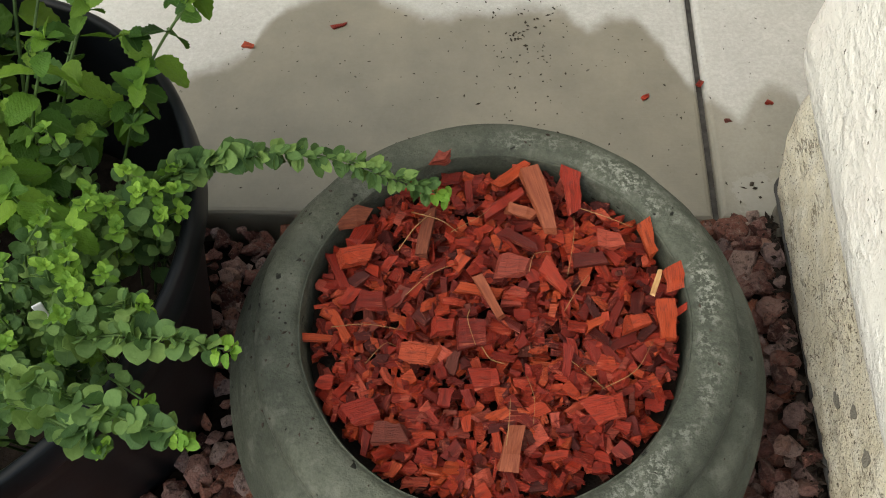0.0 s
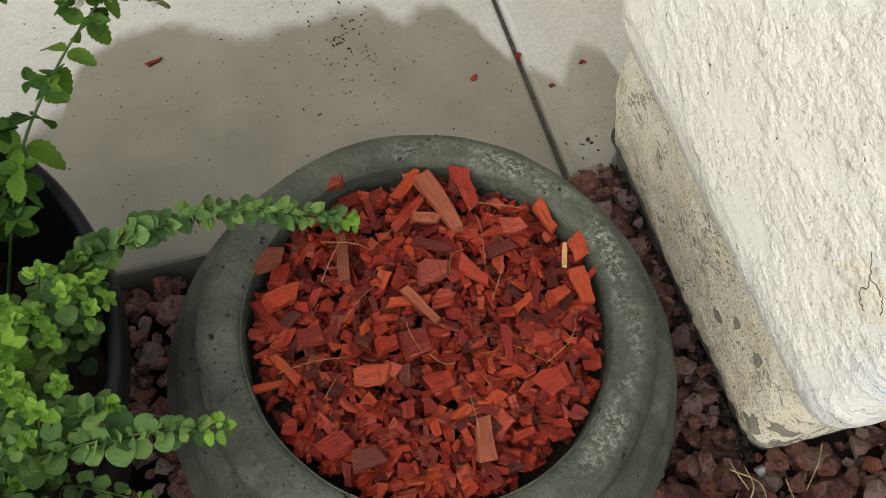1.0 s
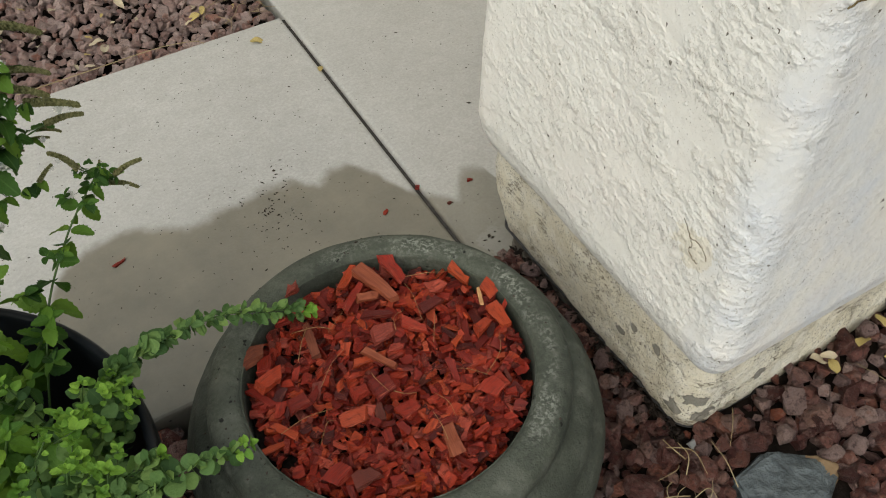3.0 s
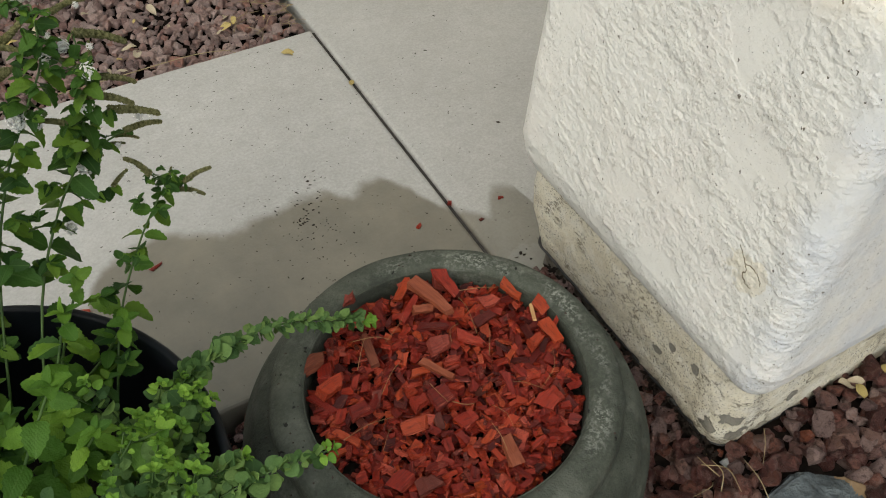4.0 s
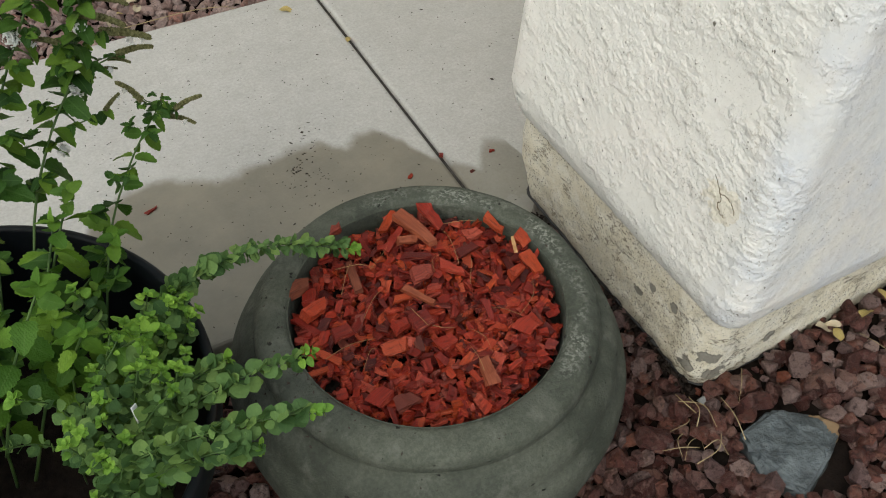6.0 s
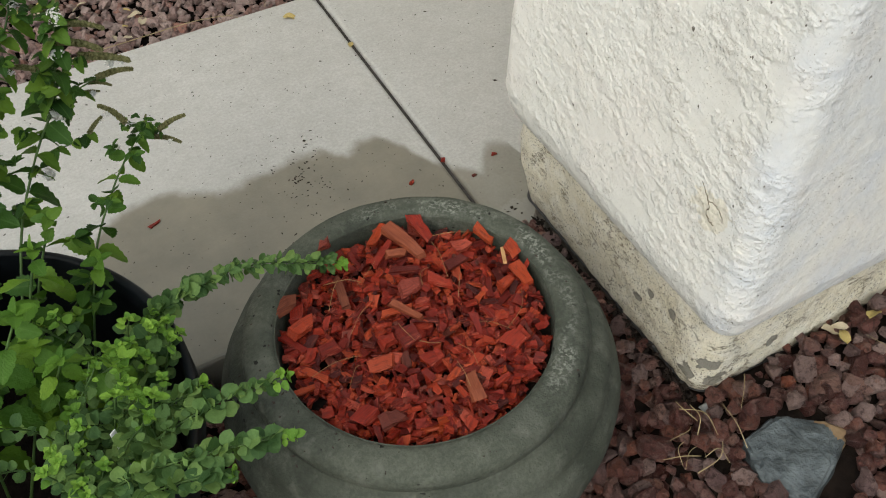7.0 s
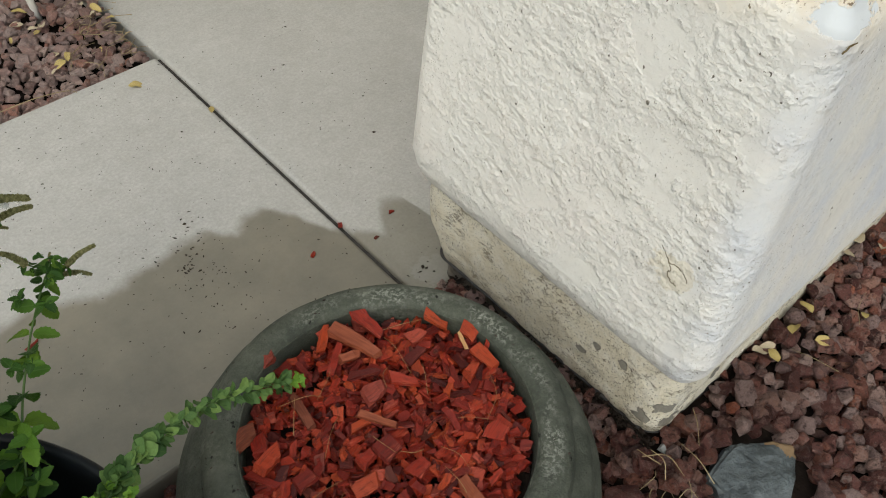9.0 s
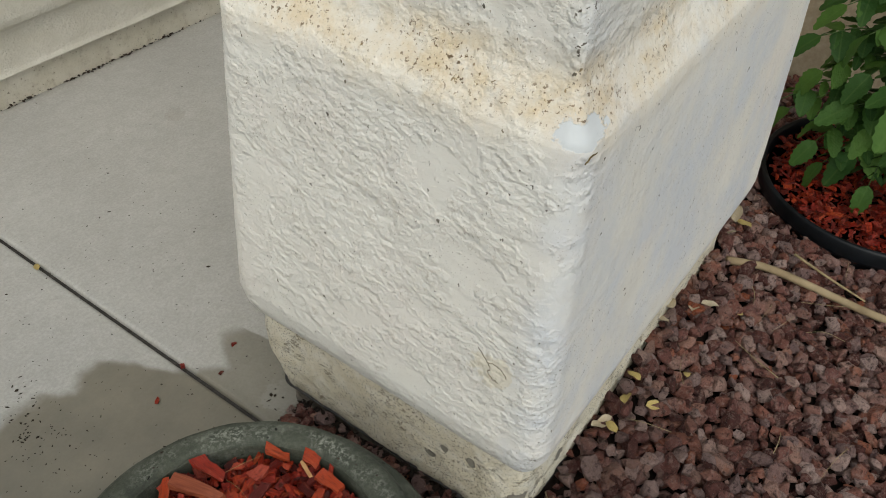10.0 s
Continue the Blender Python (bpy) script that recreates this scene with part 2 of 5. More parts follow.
def pot_mat():
    m = Mat("cast_concrete_green_grey", 0.8, spec=0.25)
    v = m.coord
    tone = m.noise(6, 9, 0.66, v)
    c = m.mix(m.ramp(tone, (0.34, 0.0), (0.66, 1.0)), (0.030, 0.036, 0.027), (0.100, 0.109, 0.083))
    c = m.mix(m.ramp(m.noise(210, 4, 0.75, v), (0.40, 0.45), (0.60, 0.0)), c, (0.028, 0.030, 0.024))
    streak = m.noise(14, 4, 0.6, m.mapped((1, 1, 0.25)))
    c = m.mix(m.ramp(streak, (0.5, 0.0), (0.7, 0.5)), c, (0.12, 0.126, 0.102))
    c = m.mix(m.ramp(m.noise(26, 6, 0.7, v), (0.54, 0.0), (0.66, 0.40)), c, (0.15, 0.156, 0.128))
    x, y, z = m.sep(v)
    rad = m.math('SQRT', m.math('ADD', m.math('MULTIPLY', x, x), m.math('MULTIPLY', y, y)))
    ring = m.ramp(m.math('MULTIPLY', rad, 4.0), (0.72, 0.2), (0.745, 1.0), (0.80, 0.9), (0.85, 0.0))
    side = m.ramp(m.math('ADD', m.math('ADD', m.math('MULTIPLY', x, 2.2), m.math('MULTIPLY', y, 0.5)), 0.5), (0.50, 0.0), (0.75, 1.0))
    lime = m.math('MULTIPLY', m.ramp(m.noise(170, 4, 0.75, v), (0.47, 0.0), (0.58, 1.0)), m.math('MULTIPLY', ring, m.math('MULTIPLY', side, m.ramp(m.noise(16, 3, 0.6, v), (0.42, 0.0), (0.60, 1.0)))))
    c = m.mix(m.math('MULTIPLY', lime, 0.55), c, (0.38, 0.39, 0.34))
    pit = m.ramp(m.noise(75, 2, 0.5, m.mapped((1, 1, 1.6))), (0.715, 0.0), (0.735, 0.95))
    c = m.mix(pit, c, (0.010, 0.010, 0.008))
    m.color(c)
    m.bump(m.math('SUBTRACT', m.math('ADD', m.noise(45, 5, 0.6, v), m.math('MULTIPLY', m.noise(400, 2), 0.3)), pit), 0.75, 0.0045)
    return m.m


def chip_mat(name, joined=False):
    m = Mat(name, 0.5, spec=0.32)
    r = m.island() if joined else m.random()
    c = m.ramp(r, (0.0, (0.045, 0.004, 0.003)), (0.18, (0.120, 0.007, 0.003)), (0.45, (0.220, 0.013, 0.005)), (0.70, (0.300, 0.024, 0.007)), (0.85, (0.36, 0.048, 0.010)), (0.94, (0.35, 0.055, 0.034)), (1.0, (0.08, 0.018, 0.011)))
    g = m.noise(70, 5, 0.7, m.mapped((0.5, 9, 9)))
    c = m.mix(m.ramp(g, (0.36, 0.9), (0.52, 0.0)), c, m.mix(0.7, c, (0.040, 0.005, 0.003)))
    c = m.mix(m.math('MULTIPLY', m.ramp(g, (0.54, 0.0), (0.64, 0.7)), m.ramp(m.noise(30, 2), (0.48, 0.0), (0.58, 1.0))), c, (0.43, 0.125, 0.070))
    m.color(c)
    m.bump(g, 0.9, 0.0025)
    return m.m


def rock_mat(name, joined=False, dust=0.0):
    m = Mat(name, 0.88, spec=0.25)
    r = m.island() if joined else m.random()
    c = m.ramp(r, (0.0, (0.055, 0.020, 0.017)), (0.14, (0.115, 0.042, 0.034)), (0.30, (0.190, 0.082, 0.070)), (0.44, (0.255, 0.100, 0.068)), (0.58, (0.285, 0.160, 0.137)), (0.70, (0.190, 0.125, 0.120)), (0.84, (0.41, 0.300, 0.270)), (0.95, (0.33, 0.185, 0.145)), (1.0, (0.30, 0.080, 0.034)))
    n = m.noise(110, 5, 0.7, m.world_pos())
    c = m.mix(m.ramp(n, (0.36, 0.95), (0.49, 0.0)), c, m.mix(0.85, c, (0.012, 0.006, 0.006)))
    c = m.mix(m.ramp(m.noise(75, 6, 0.75, m.world_pos()), (0.52, 0.0), (0.64, 0.6)), c, (0.36, 0.25, 0.215))
    c = m.mix(m.ramp(m.noise(40, 4, 0.7, m.mapped((1, 1, 1), vec=m.world_pos(), loc=(3, 1, 7))), (0.60, 0.0), (0.70, 0.5)), c, (0.26, 0.085, 0.035))
    c = m.mix(m.ramp(m.noise(420, 3, 0.7, m.world_pos()), (0.40, 0.55), (0.50, 0.0)), c, m.mix(0.5, c, (0.02, 0.010, 0.009)))
    c = m.mix(m.ramp(m.noise(310, 2, 0.6, m.world_pos()), (0.62, 0.0), (0.70, 0.35)), c, (0.42, 0.32, 0.28))
    # damp stones between planter and pillar, their colour also darkened for the shade there
    damp_shade = m.node("ShaderNodeVectorMath", i0=m.world_pos(), i1=(0.0, -0.50, 0.0))
    damp_shade.operation = 'DISTANCE'
    damp_shade = m.ramp(m.math('ADD', damp_shade.outputs["Value"], m.math('MULTIPLY', m.noise(8, 3, 0.6, m.world_pos()), 0.3)), (0.40, 1.0), (0.66, 0.0))
    c = m.mix(m.math('MULTIPLY', damp_shade, 0.62), c, m.mix(0.75, c, (0.030, 0.008, 0.007)))
    m.rough(m.ramp(damp_shade, (0.0, 0.85), (1.0, 0.40)))
    c = m.mix(m.math('MULTIPLY', m.ramp(m.math('FRACT', m.math('MULTIPLY', r, 7.3)), (0.0, 0.3), (1.0, 1.0)), dust), c, (0.43, 0.345, 0.32))
    m.color(c)
    m.bump(m.math('ADD', n, m.noise(330, 4, 0.75, m.world_pos())), 1.0, 0.006)
    return m.m


def plain_mat(name, a, b, scale=40, rough=0.7, spec=0.4, bump=0.2, dist=0.002, metal=0.0, stretch=(1, 1, 1)):
    m = Mat(name, rough, metal, spec)
    v = m.mapped(stretch)
    n = m.noise(scale, 4, 0.6, v)
    m.color(m.mix(m.ramp(n, (0.32, 0.0), (0.68, 1.0)), a, b))
    m.bump(n, bump, dist)
    return m.m


def leaf_mat(name, dark, mid, light, gloss=0.5):
    m = Mat(name, gloss + 0.1, spec=0.22)
    r = m.random()
    c = m.ramp(r, (0.0, dark), (0.55, mid), (1.0, light))
    x, y, z = m.sep(m.coord)
    n = m.noise(5, 4, 0.6, m.mapped((1, 1, 1)))
    c = m.mix(m.ramp(n, (0.3, 0.45), (0.7, 0.0)), c, m.mix(0.5, c, (0.01, 0.03, 0.006)))
    # pale midrib
    rib = m.ramp(m.math('ABSOLUTE', y), (0.0, 0.5), (0.035, 0.0))
    c = m.mix(m.math('MULTIPLY', rib, 0.6), c, (0.12, 0.20, 0.05))
    m.color(c)
    m.b.inputs["Subsurface Weight"].default_value = 0.0
    m.b.inputs["Transmission Weight"].default_value = 0.0
    veins = m.node("ShaderNodeTexWave", Scale=3.5, Distortion=2.5, Detail=2.0)
    m.t.links.new(m.mapped((1, 1.6, 1), (0, 0, 0.6)), veins.inputs["Vector"])
    m.bump(m.math('ADD', n, m.math('MULTIPLY', veins.outputs["Fac"], 0.05)), 0.22, 0.03)
    # light through the blade
    tr = m.t.nodes.new("ShaderNodeBsdfTranslucent")
    m.put(tr.inputs["Color"], m.mix(0.4, c, (0.16, 0.30, 0.03)))
    mixer = m.t.nodes.new("ShaderNodeMixShader")
    mixer.inputs[0].default_value = 0.22
    out = m.t.nodes["Material Output"]
    m.t.links.new(m.b.outputs[0], mixer.inputs[1])
    m.t.links.new(tr.outputs[0], mixer.inputs[2])
    m.t.links.new(mixer.outputs[0], out.inputs["Surface"])
    return m.m


STAIN = (0.556, 0.901, 0.0)
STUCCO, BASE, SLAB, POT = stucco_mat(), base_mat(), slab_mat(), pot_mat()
CHIP, CHIPS = chip_mat("red_dyed_wood"), chip_mat("red_dyed_wood_bits", True)
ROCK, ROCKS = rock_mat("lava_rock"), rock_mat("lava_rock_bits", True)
DUSTY, DUSTY_BITS = rock_mat("dusty_lava_rock", False, 0.62), rock_mat("dusty_lava_rock_bits", True, 0.62)
SOIL = plain_mat("dark_soil", (0.006, 0.004, 0.003), (0.018, 0.012, 0.009), 60, 0.95, 0.2, 0.8, 0.006)
PLASTIC = plain_mat("black_plastic", (0.003, 0.004, 0.005), (0.009, 0.011, 0.014), 18, 0.40, 0.22, 0.15, 0.003)
FOOT = plain_mat("dirty_foot_concrete", (0.035, 0.028, 0.022), (0.22, 0.20, 0.17), 34, 0.9, 0.2, 0.9, 0.005)
TAR = plain_mat("black_tar", (0.012, 0.012, 0.013), (0.045, 0.043, 0.042), 60, 0.6, 0.4, 0.5, 0.002)
SLATE = plain_mat("blue_grey_slate", (0.022, 0.028, 0.031), (0.105, 0.124, 0.130), 34, 0.6, 0.45, 1.0, 0.012, stretch=(1, 1, 2))
RUST = plain_mat("ochre_slate", (0.20, 0.13, 0.07), (0.30, 0.21, 0.12), 30, 0.8, 0.3, 0.5, 0.004)
JOINT = plain_mat("dark_joint", (0.035, 0.033, 0.03), (0.08, 0.075, 0.07), 70, 0.9, 0.2, 0.6, 0.004)
WOODSTICK = plain_mat("bare_stick", (0.22, 0.165, 0.095), (0.36, 0.285, 0.175), 14, 0.7, 0.3, 0.4, 0.002)
STRAW = plain_mat("dry_straw", (0.24, 0.18, 0.09), (0.42, 0.34, 0.20), 50, 0.8, 0.3, 0.3, 0.001)
NEEDLE = plain_mat("brown_needle", (0.20, 0.10, 0.04), (0.34, 0.20, 0.09), 50, 0.8, 0.3, 0.3, 0.001)
DRYLEAF = plain_mat("dry_leaf", (0.36, 0.26, 0.085), (0.55, 0.46, 0.19), 70, 0.7, 0.3, 0.4, 0.002)
PALELEAF = plain_mat("bleached_leaf", (0.36, 0.30, 0.20), (0.54, 0.47, 0.35), 70, 0.7, 0.3, 0.4, 0.002)
CRACK = plain_mat("brown_crack", (0.10, 0.075, 0.035), (0.20, 0.15, 0.08), 200, 0.9, 0.1, 0.4, 0.001)
DEBRIS = plain_mat("dark_debris", (0.02, 0.016, 0.012), (0.06, 0.045, 0.035), 90, 0.9, 0.2, 0.5, 0.002)
PVC = plain_mat("weathered_pvc", (0.62, 0.60, 0.55), (0.74, 0.72, 0.68), 20, 0.55, 0.4, 0.1, 0.001)
MINT = leaf_mat("mint_leaf", (0.014, 0.045, 0.007), (0.044, 0.112, 0.014), (0.135, 0.235, 0.024))
OREG = leaf_mat("oregano_leaf", (0.040, 0.090, 0.027), (0.110, 0.198, 0.058), (0.190, 0.295, 0.078), 0.55)
SHRUB = leaf_mat("shrub_leaf", (0.020, 0.060, 0.015), (0.050, 0.125, 0.026), (0.100, 0.200, 0.036))
TIPS = leaf_mat("young_leaf", (0.105, 0.225, 0.028), (0.165, 0.315, 0.038), (0.225, 0.39, 0.050))
LIGHT_MINT = leaf_mat("young_mint_leaf", (0.045, 0.115, 0.012), (0.095, 0.200, 0.020), (0.170, 0.300, 0.030))
STEM = plain_mat("green_stem", (0.032, 0.070, 0.016), (0.075, 0.135, 0.030), 40, 0.6, 0.4, 0.2, 0.001)
FLOWER = plain_mat("mint_flower_head", (0.060, 0.062, 0.018), (0.235, 0.225, 0.105), 14, 0.9, 0.2, 0.9, 0.003)
BLOSSOM = plain_mat("white_blossom", (0.70, 0.69, 0.64), (0.84, 0.83, 0.78), 200, 0.9, 0.2, 0.5, 0.002)


# ---- helpers ----
def part(name, bm, material, parent=None, label="", smooth=False):
    me = bpy.data.meshes.new(name)
    bm.to_mesh(me)
    bm.free()
    return meshed(name, me, material, parent, label, smooth)


def meshed(name, me, material, parent=None, label="", smooth=False):
    for mt in (material if isinstance(material, (list, tuple)) else [material]):
        me.materials.append(mt)
    if smooth:
        me.shade_smooth()
    ob = new(name, me)
    if parent:
        ob.parent = parent
    return tagged(ob, label) if label else ob


def from_arrays(name, verts, faces, material, parent=None, label="", smooth=True):
    me = bpy.data.meshes.new(name)
    me.from_pydata([tuple(v) for v in verts], [], [tuple(f) for f in faces])
    me.update()
    return meshed(name, me, material, parent, label, smooth)


def rng_noise(p, f, seed=0.0):
    return noise.noise(Vector((p[0] * f + seed, p[1] * f - seed, p[2] * f + 2 * seed)))


def box(bm, x0, x1, y0, y1, z0, z1):
    r = bmesh.ops.create_cube(bm, size=1.0)
    for v in r["verts"]:
        v.co = Vector((x0 + (v.co.x + 0.5) * (x1 - x0), y0 + (v.co.y + 0.5) * (y1 - y0), z0 + (v.co.z + 0.5) * (z1 - z0)))
    return r["verts"]


def lathe(profile, segs=96, wobble=0.0, f=8.0):
    """Rings about z from (radius, height) pairs, closed where the radius is 0."""
    verts, faces = [], []
    n = len(profile)
    for i in range(segs):
        a = 2 * math.pi * i / segs
        for r, z in profile:
            d = 0.0
            if wobble:
                p = (r * math.cos(a), r * math.sin(a), z)
                d = wobble * (rng_noise(p, f, 3.0) + 0.5 * rng_noise(p, f * 3, 9.0))
            verts.append(((r + d) * math.cos(a), (r + d) * math.sin(a), z + 0.6 * d))
    for i in range(segs):
        j = (i + 1) % segs
        for k in range(n - 1):
            faces.append((i * n + k, j * n + k, j * n + k + 1, i * n + k + 1))
    return verts, faces


def smooth_profile(points, steps=5):
    """A Catmull-Rom line through (radius, height) pairs."""
    out = []
    p = [points[0], *points, points[-1]]
    for i in range(1, len(p) - 2):
        for s in range(steps):
            t = s / steps
            q = []
            for k in (0, 1):
                a, b, c, d = p[i - 1][k], p[i][k], p[i + 1][k], p[i + 2][k]
                q.append(0.5 * (2 * b + (c - a) * t + (2 * a - 5 * b + 4 * c - d) * t * t + (3 * b - a - 3 * c + d) * t ** 3))
            out.append(tuple(q))
    out.append(points[-1])
    return out


def tube(points, radius, sides=6, taper=1.0):
    """Verts and faces of a round stem along points, its radius shrinking to taper times at the tip."""
    verts, faces = [], []
    pts = [Vector(p) for p in points]
    n = len(pts)
    for i, p in enumerate(pts):
        d = (pts[min(i + 1, n - 1)] - pts[max(i - 1, 0)]).normalized()
        u = d.orthogonal().normalized()
        w = d.cross(u)
        r = radius * (1 + (taper - 1) * i / max(n - 1, 1))
        for s in range(sides):
            a = 2 * math.pi * s / sides
            verts.append(p + r * (math.cos(a) * u + math.sin(a) * w))
    for i in range(n - 1):
        for s in range(sides):
            t = (s + 1) % sides
            faces.append((i * sides + s, i * sides + t, (i + 1) * sides + t, (i + 1) * sides + s))
    faces.append(tuple(range(sides))[::-1])
    faces.append(tuple((n - 1) * sides + s for s in range(sides)))
    return verts, faces


def curve_points(ctrl, n):
    """n points along a smooth line through the control points."""
    c = [Vector(p) for p in ctrl]
    p = [c[0] * 2 - c[1], *c, c[-1] * 2 - c[-2]]
    out = []
    for i in range(n):
        u = i / (n - 1) * (len(c) - 1)
        k = min(int(u), len(c) - 2)
        t = u - k
        a, b, d, e = p[k], p[k + 1], p[k + 2], p[k + 3]
        out.append(0.5 * (2 * b + (d - a) * t + (2 * a - 5 * b + 4 * d - e) * t * t + (3 * b - a - 3 * d + e) * t ** 3))
    return out


# ---- ground ----
def step_up(a, b, x):
    t = max(0.0, min(1.0, (x - a) / (b - a)))
    return t * t * (3 - 2 * t)


def ground_height(x, y):
    """The gravel's level: low along the path, a little higher round the pillar and towards the house."""
    if y > -0.012 and (x > -0.02 or y < 0.915):
        return -0.06
    if y > 0.9:
        return -0.02 + 0.075 * max(0.0, min(1.0, (y - 0.95) / 0.32))
    h = -0.035 + 0.05 * max(0.0, min(1.0, (x + 0.22) / 0.3)) + 0.015 * max(0.0, min(1.0, (-0.15 - y) / 0.3))
    # a bank against the pillar's west and south faces
    h += 0.036 * step_up(-0.05, 0.04, x) * step_up(0.0, -0.05, y)
    h += 0.055 * max(0.0, min(1.0, (x - 0.18) / 0.3)) * max(0.0, min(1.0, (y + 0.62) / 0.14)) * (1.0 if x < 0.85 else max(0.0, 1 - (x - 0.85) / 0.2))
    return h + 0.008 * noise.noise(Vector((x * 5, y * 5, 0.3)))


def build_ground():
    def axis(lo, hi, step):
        mid = list(np.arange(lo, hi + 1e-6, step))
        return [-400, -60, -15, -5] + mid + [5, 15, 60, 400]
    xs, ys = axis(-2.2, 2.4, 0.03), axis(-2.2, 1.3, 0.03)
    verts = []
    for y in ys:
        for x in xs:
            near = -2.3 < x < 2.5 and -2.3 < y < 1.35
            verts.append((x, y, (ground_height(x, y) if near else -0.03) - 0.024 + (0.006 * rng_noise((x, y, 0), 22) if near else 0)))
    w = len(xs)
    faces = [(j * w + i, j * w + i + 1, (j + 1) * w + i + 1, (j + 1) * w + i) for j in range(len(ys) - 1) for i in range(w - 1)]
    ob = from_arrays("ground", verts, faces, SOIL)
    return tagged(ob, "dark brown soil under loose lava gravel", "ground", kind="structure")


ground = build_ground()


# ---- concrete path ----
def slab_piece(name, outline, label):
    bm = bmesh.new()
    lower = [bm.verts.new((x, y, -0.10)) for x, y in outline]
    upper = [bm.verts.new((x, y, 0.0)) for x, y in outline]
    n = len(outline)
    bm.faces.new(upper)
    bm.faces.new(lower[::-1])
    for i in range(n):
        bm.faces.new((lower[i], lower[(i + 1) % n], upper[(i + 1) % n], upper[i]))
    bm.normal_update()
    edges = [e for e in bm.edges if all(v.co.z > -0.001 for v in e.verts)]
    bmesh.ops.bevel(bm, geom=edges, offset=0.009, segments=3, profile=0.5, affect='EDGES')
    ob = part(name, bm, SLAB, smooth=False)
    return tagged(ob, label, "paving slab", kind="structure")


slab_piece("pavement_slab", [(-2.6, 0.0), (-0.0045, 0.0), (-0.0045, 0.925), (-2.6, 0.965)], "pale broom-finished concrete path slab with a moist, shade-darkened patch beside the planter")
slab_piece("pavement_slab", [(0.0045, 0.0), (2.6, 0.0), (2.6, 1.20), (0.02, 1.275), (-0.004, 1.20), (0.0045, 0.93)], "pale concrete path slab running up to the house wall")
bm = bmesh.new()
box(bm, -0.0050, 0.0050, 0.004, 0.925, -0.09, -0.012)
tagged(part("expansion_joint", bm, JOINT), "dark grooved joint between two concrete slabs", "joint", kind="structure")


# ---- stucco pillar ----
def rounded_outline(x0, x1, y0, y1, r, kc, nx, ny):
    """Points and outward directions round a rounded rectangle, always the same number of them."""
    out = []
    corners = ((x1 - r, y1 - r, 0, nx), (x0 + r, y1 - r, 90, ny), (x0 + r, y0 + r, 180, nx), (x1 - r, y0 + r, 270, ny))
    for n, (cx, cy, a0, side) in enumerate(corners):
        for i in range(kc + 1):
            a = radians(a0 + 90 * i / kc)
            out.append((cx + r * math.cos(a), cy + r * math.sin(a), math.cos(a), math.sin(a)))
        dx, dy, b0, _ = corners[(n + 1) % 4]
        a, b = out[-1], (dx + r * math.cos(radians(b0)), dy + r * math.sin(radians(b0)))
        for s in range(1, side):
            out.append((a[0] + (b[0] - a[0]) * s / side, a[1] + (b[1] - a[1]) * s / side, a[2], a[3]))
    return out


def stucco_relief(p):
    """Skip-trowelled stucco: skins of plaster that rise slowly and break off along ragged ledges, in metres."""
    q = Vector((p.x, p.y * 0.85, p.z * 1.2))
    a = noise.fractal(q * 30, 0.6, 2.1, 4) * 1.1
    b = noise.fractal(q * 62 + Vector((7, 3, 1)), 0.6, 2.1, 3) * 1.0
    torn = step_up(-0.25, 0.25, noise.noise(p * 10 + Vector((2, 8, 4))))
    torn *= 1 - 0.6 * step_up(-0.462, -0.474, p.y) * step_up(0.06, 0.09, p.x)
    h = 0.0008 * (a - math.floor(a)) * (0.15 + 0.85 * torn) + 0.0006 * (b - math.floor(b)) * (0.3 + 0.7 * torn)
    return h + 0.0009 * noise.noise(p * 7) + 0.0006 * noise.noise(p * 24) + 0.0004 * noise.noise(p * 110) - 0.0009


def plinth_relief(p):
    """A beaten, flaking render coat, its north end broken back near the ground."""
    h = 0.0030 * noise.noise(p * 11) + 0.0022 * noise.noise(p * 28) + 0.0012 * noise.noise(p * 75) + 0.0007 * noise.noise(p * 160)
    flake = step_up(0.22, 0.26, noise.fractal(p * 26 + Vector((3, 1, 6)), 0.6, 2.1, 4)) * step_up(0.17, 0.08, p.z)
    return h - 0.0020 * flake


def loft(name, rows, step, material, parent, relief, label="", bottom=True):
    """Stacks rounded rectangles (z, x0, x1, y0, y1, radius) into one rough-skinned body."""
    z_list = []
    for a, b in zip(rows, rows[1:]):
        k = max(1, int(math.dist(a[:5], b[:5]) / step))
        for s in range(k):
            z_list.append([u + (v - u) * s / k for u, v in zip(a, b)])
    z_list.append(list(rows[-1]))
    _, x0, x1, y0, y1, r = rows[0]
    counts = (max(4, int(max(w[5] for w in rows) * 1.57 / step)), max(2, int((x1 - x0 - 2 * r) / step)), max(2, int((y1 - y0 - 2 * r) / step)))
    verts, faces = [], []
    for z, a0, a1, b0, b1, r in z_list:
        ring = rounded_outline(a0, a1, b0, b1, r, *counts)
        n = len(ring)
        for x, y, dx, dy in ring:
            h = relief(Vector((x, y, z)))
            verts.append((x + dx * h, y + dy * h, z))
    for i in range(len(z_list) - 1):
        for k in range(n):
            j = (k + 1) % n
            faces.append((i * n + k, i * n + j, (i + 1) * n + j, (i + 1) * n + k))
    faces.append(tuple(range(n))[::-1])
    faces.append(tuple((len(z_list) - 1) * n + k for k in range(n)))
    return from_arrays(name, verts, faces, material, parent, label)


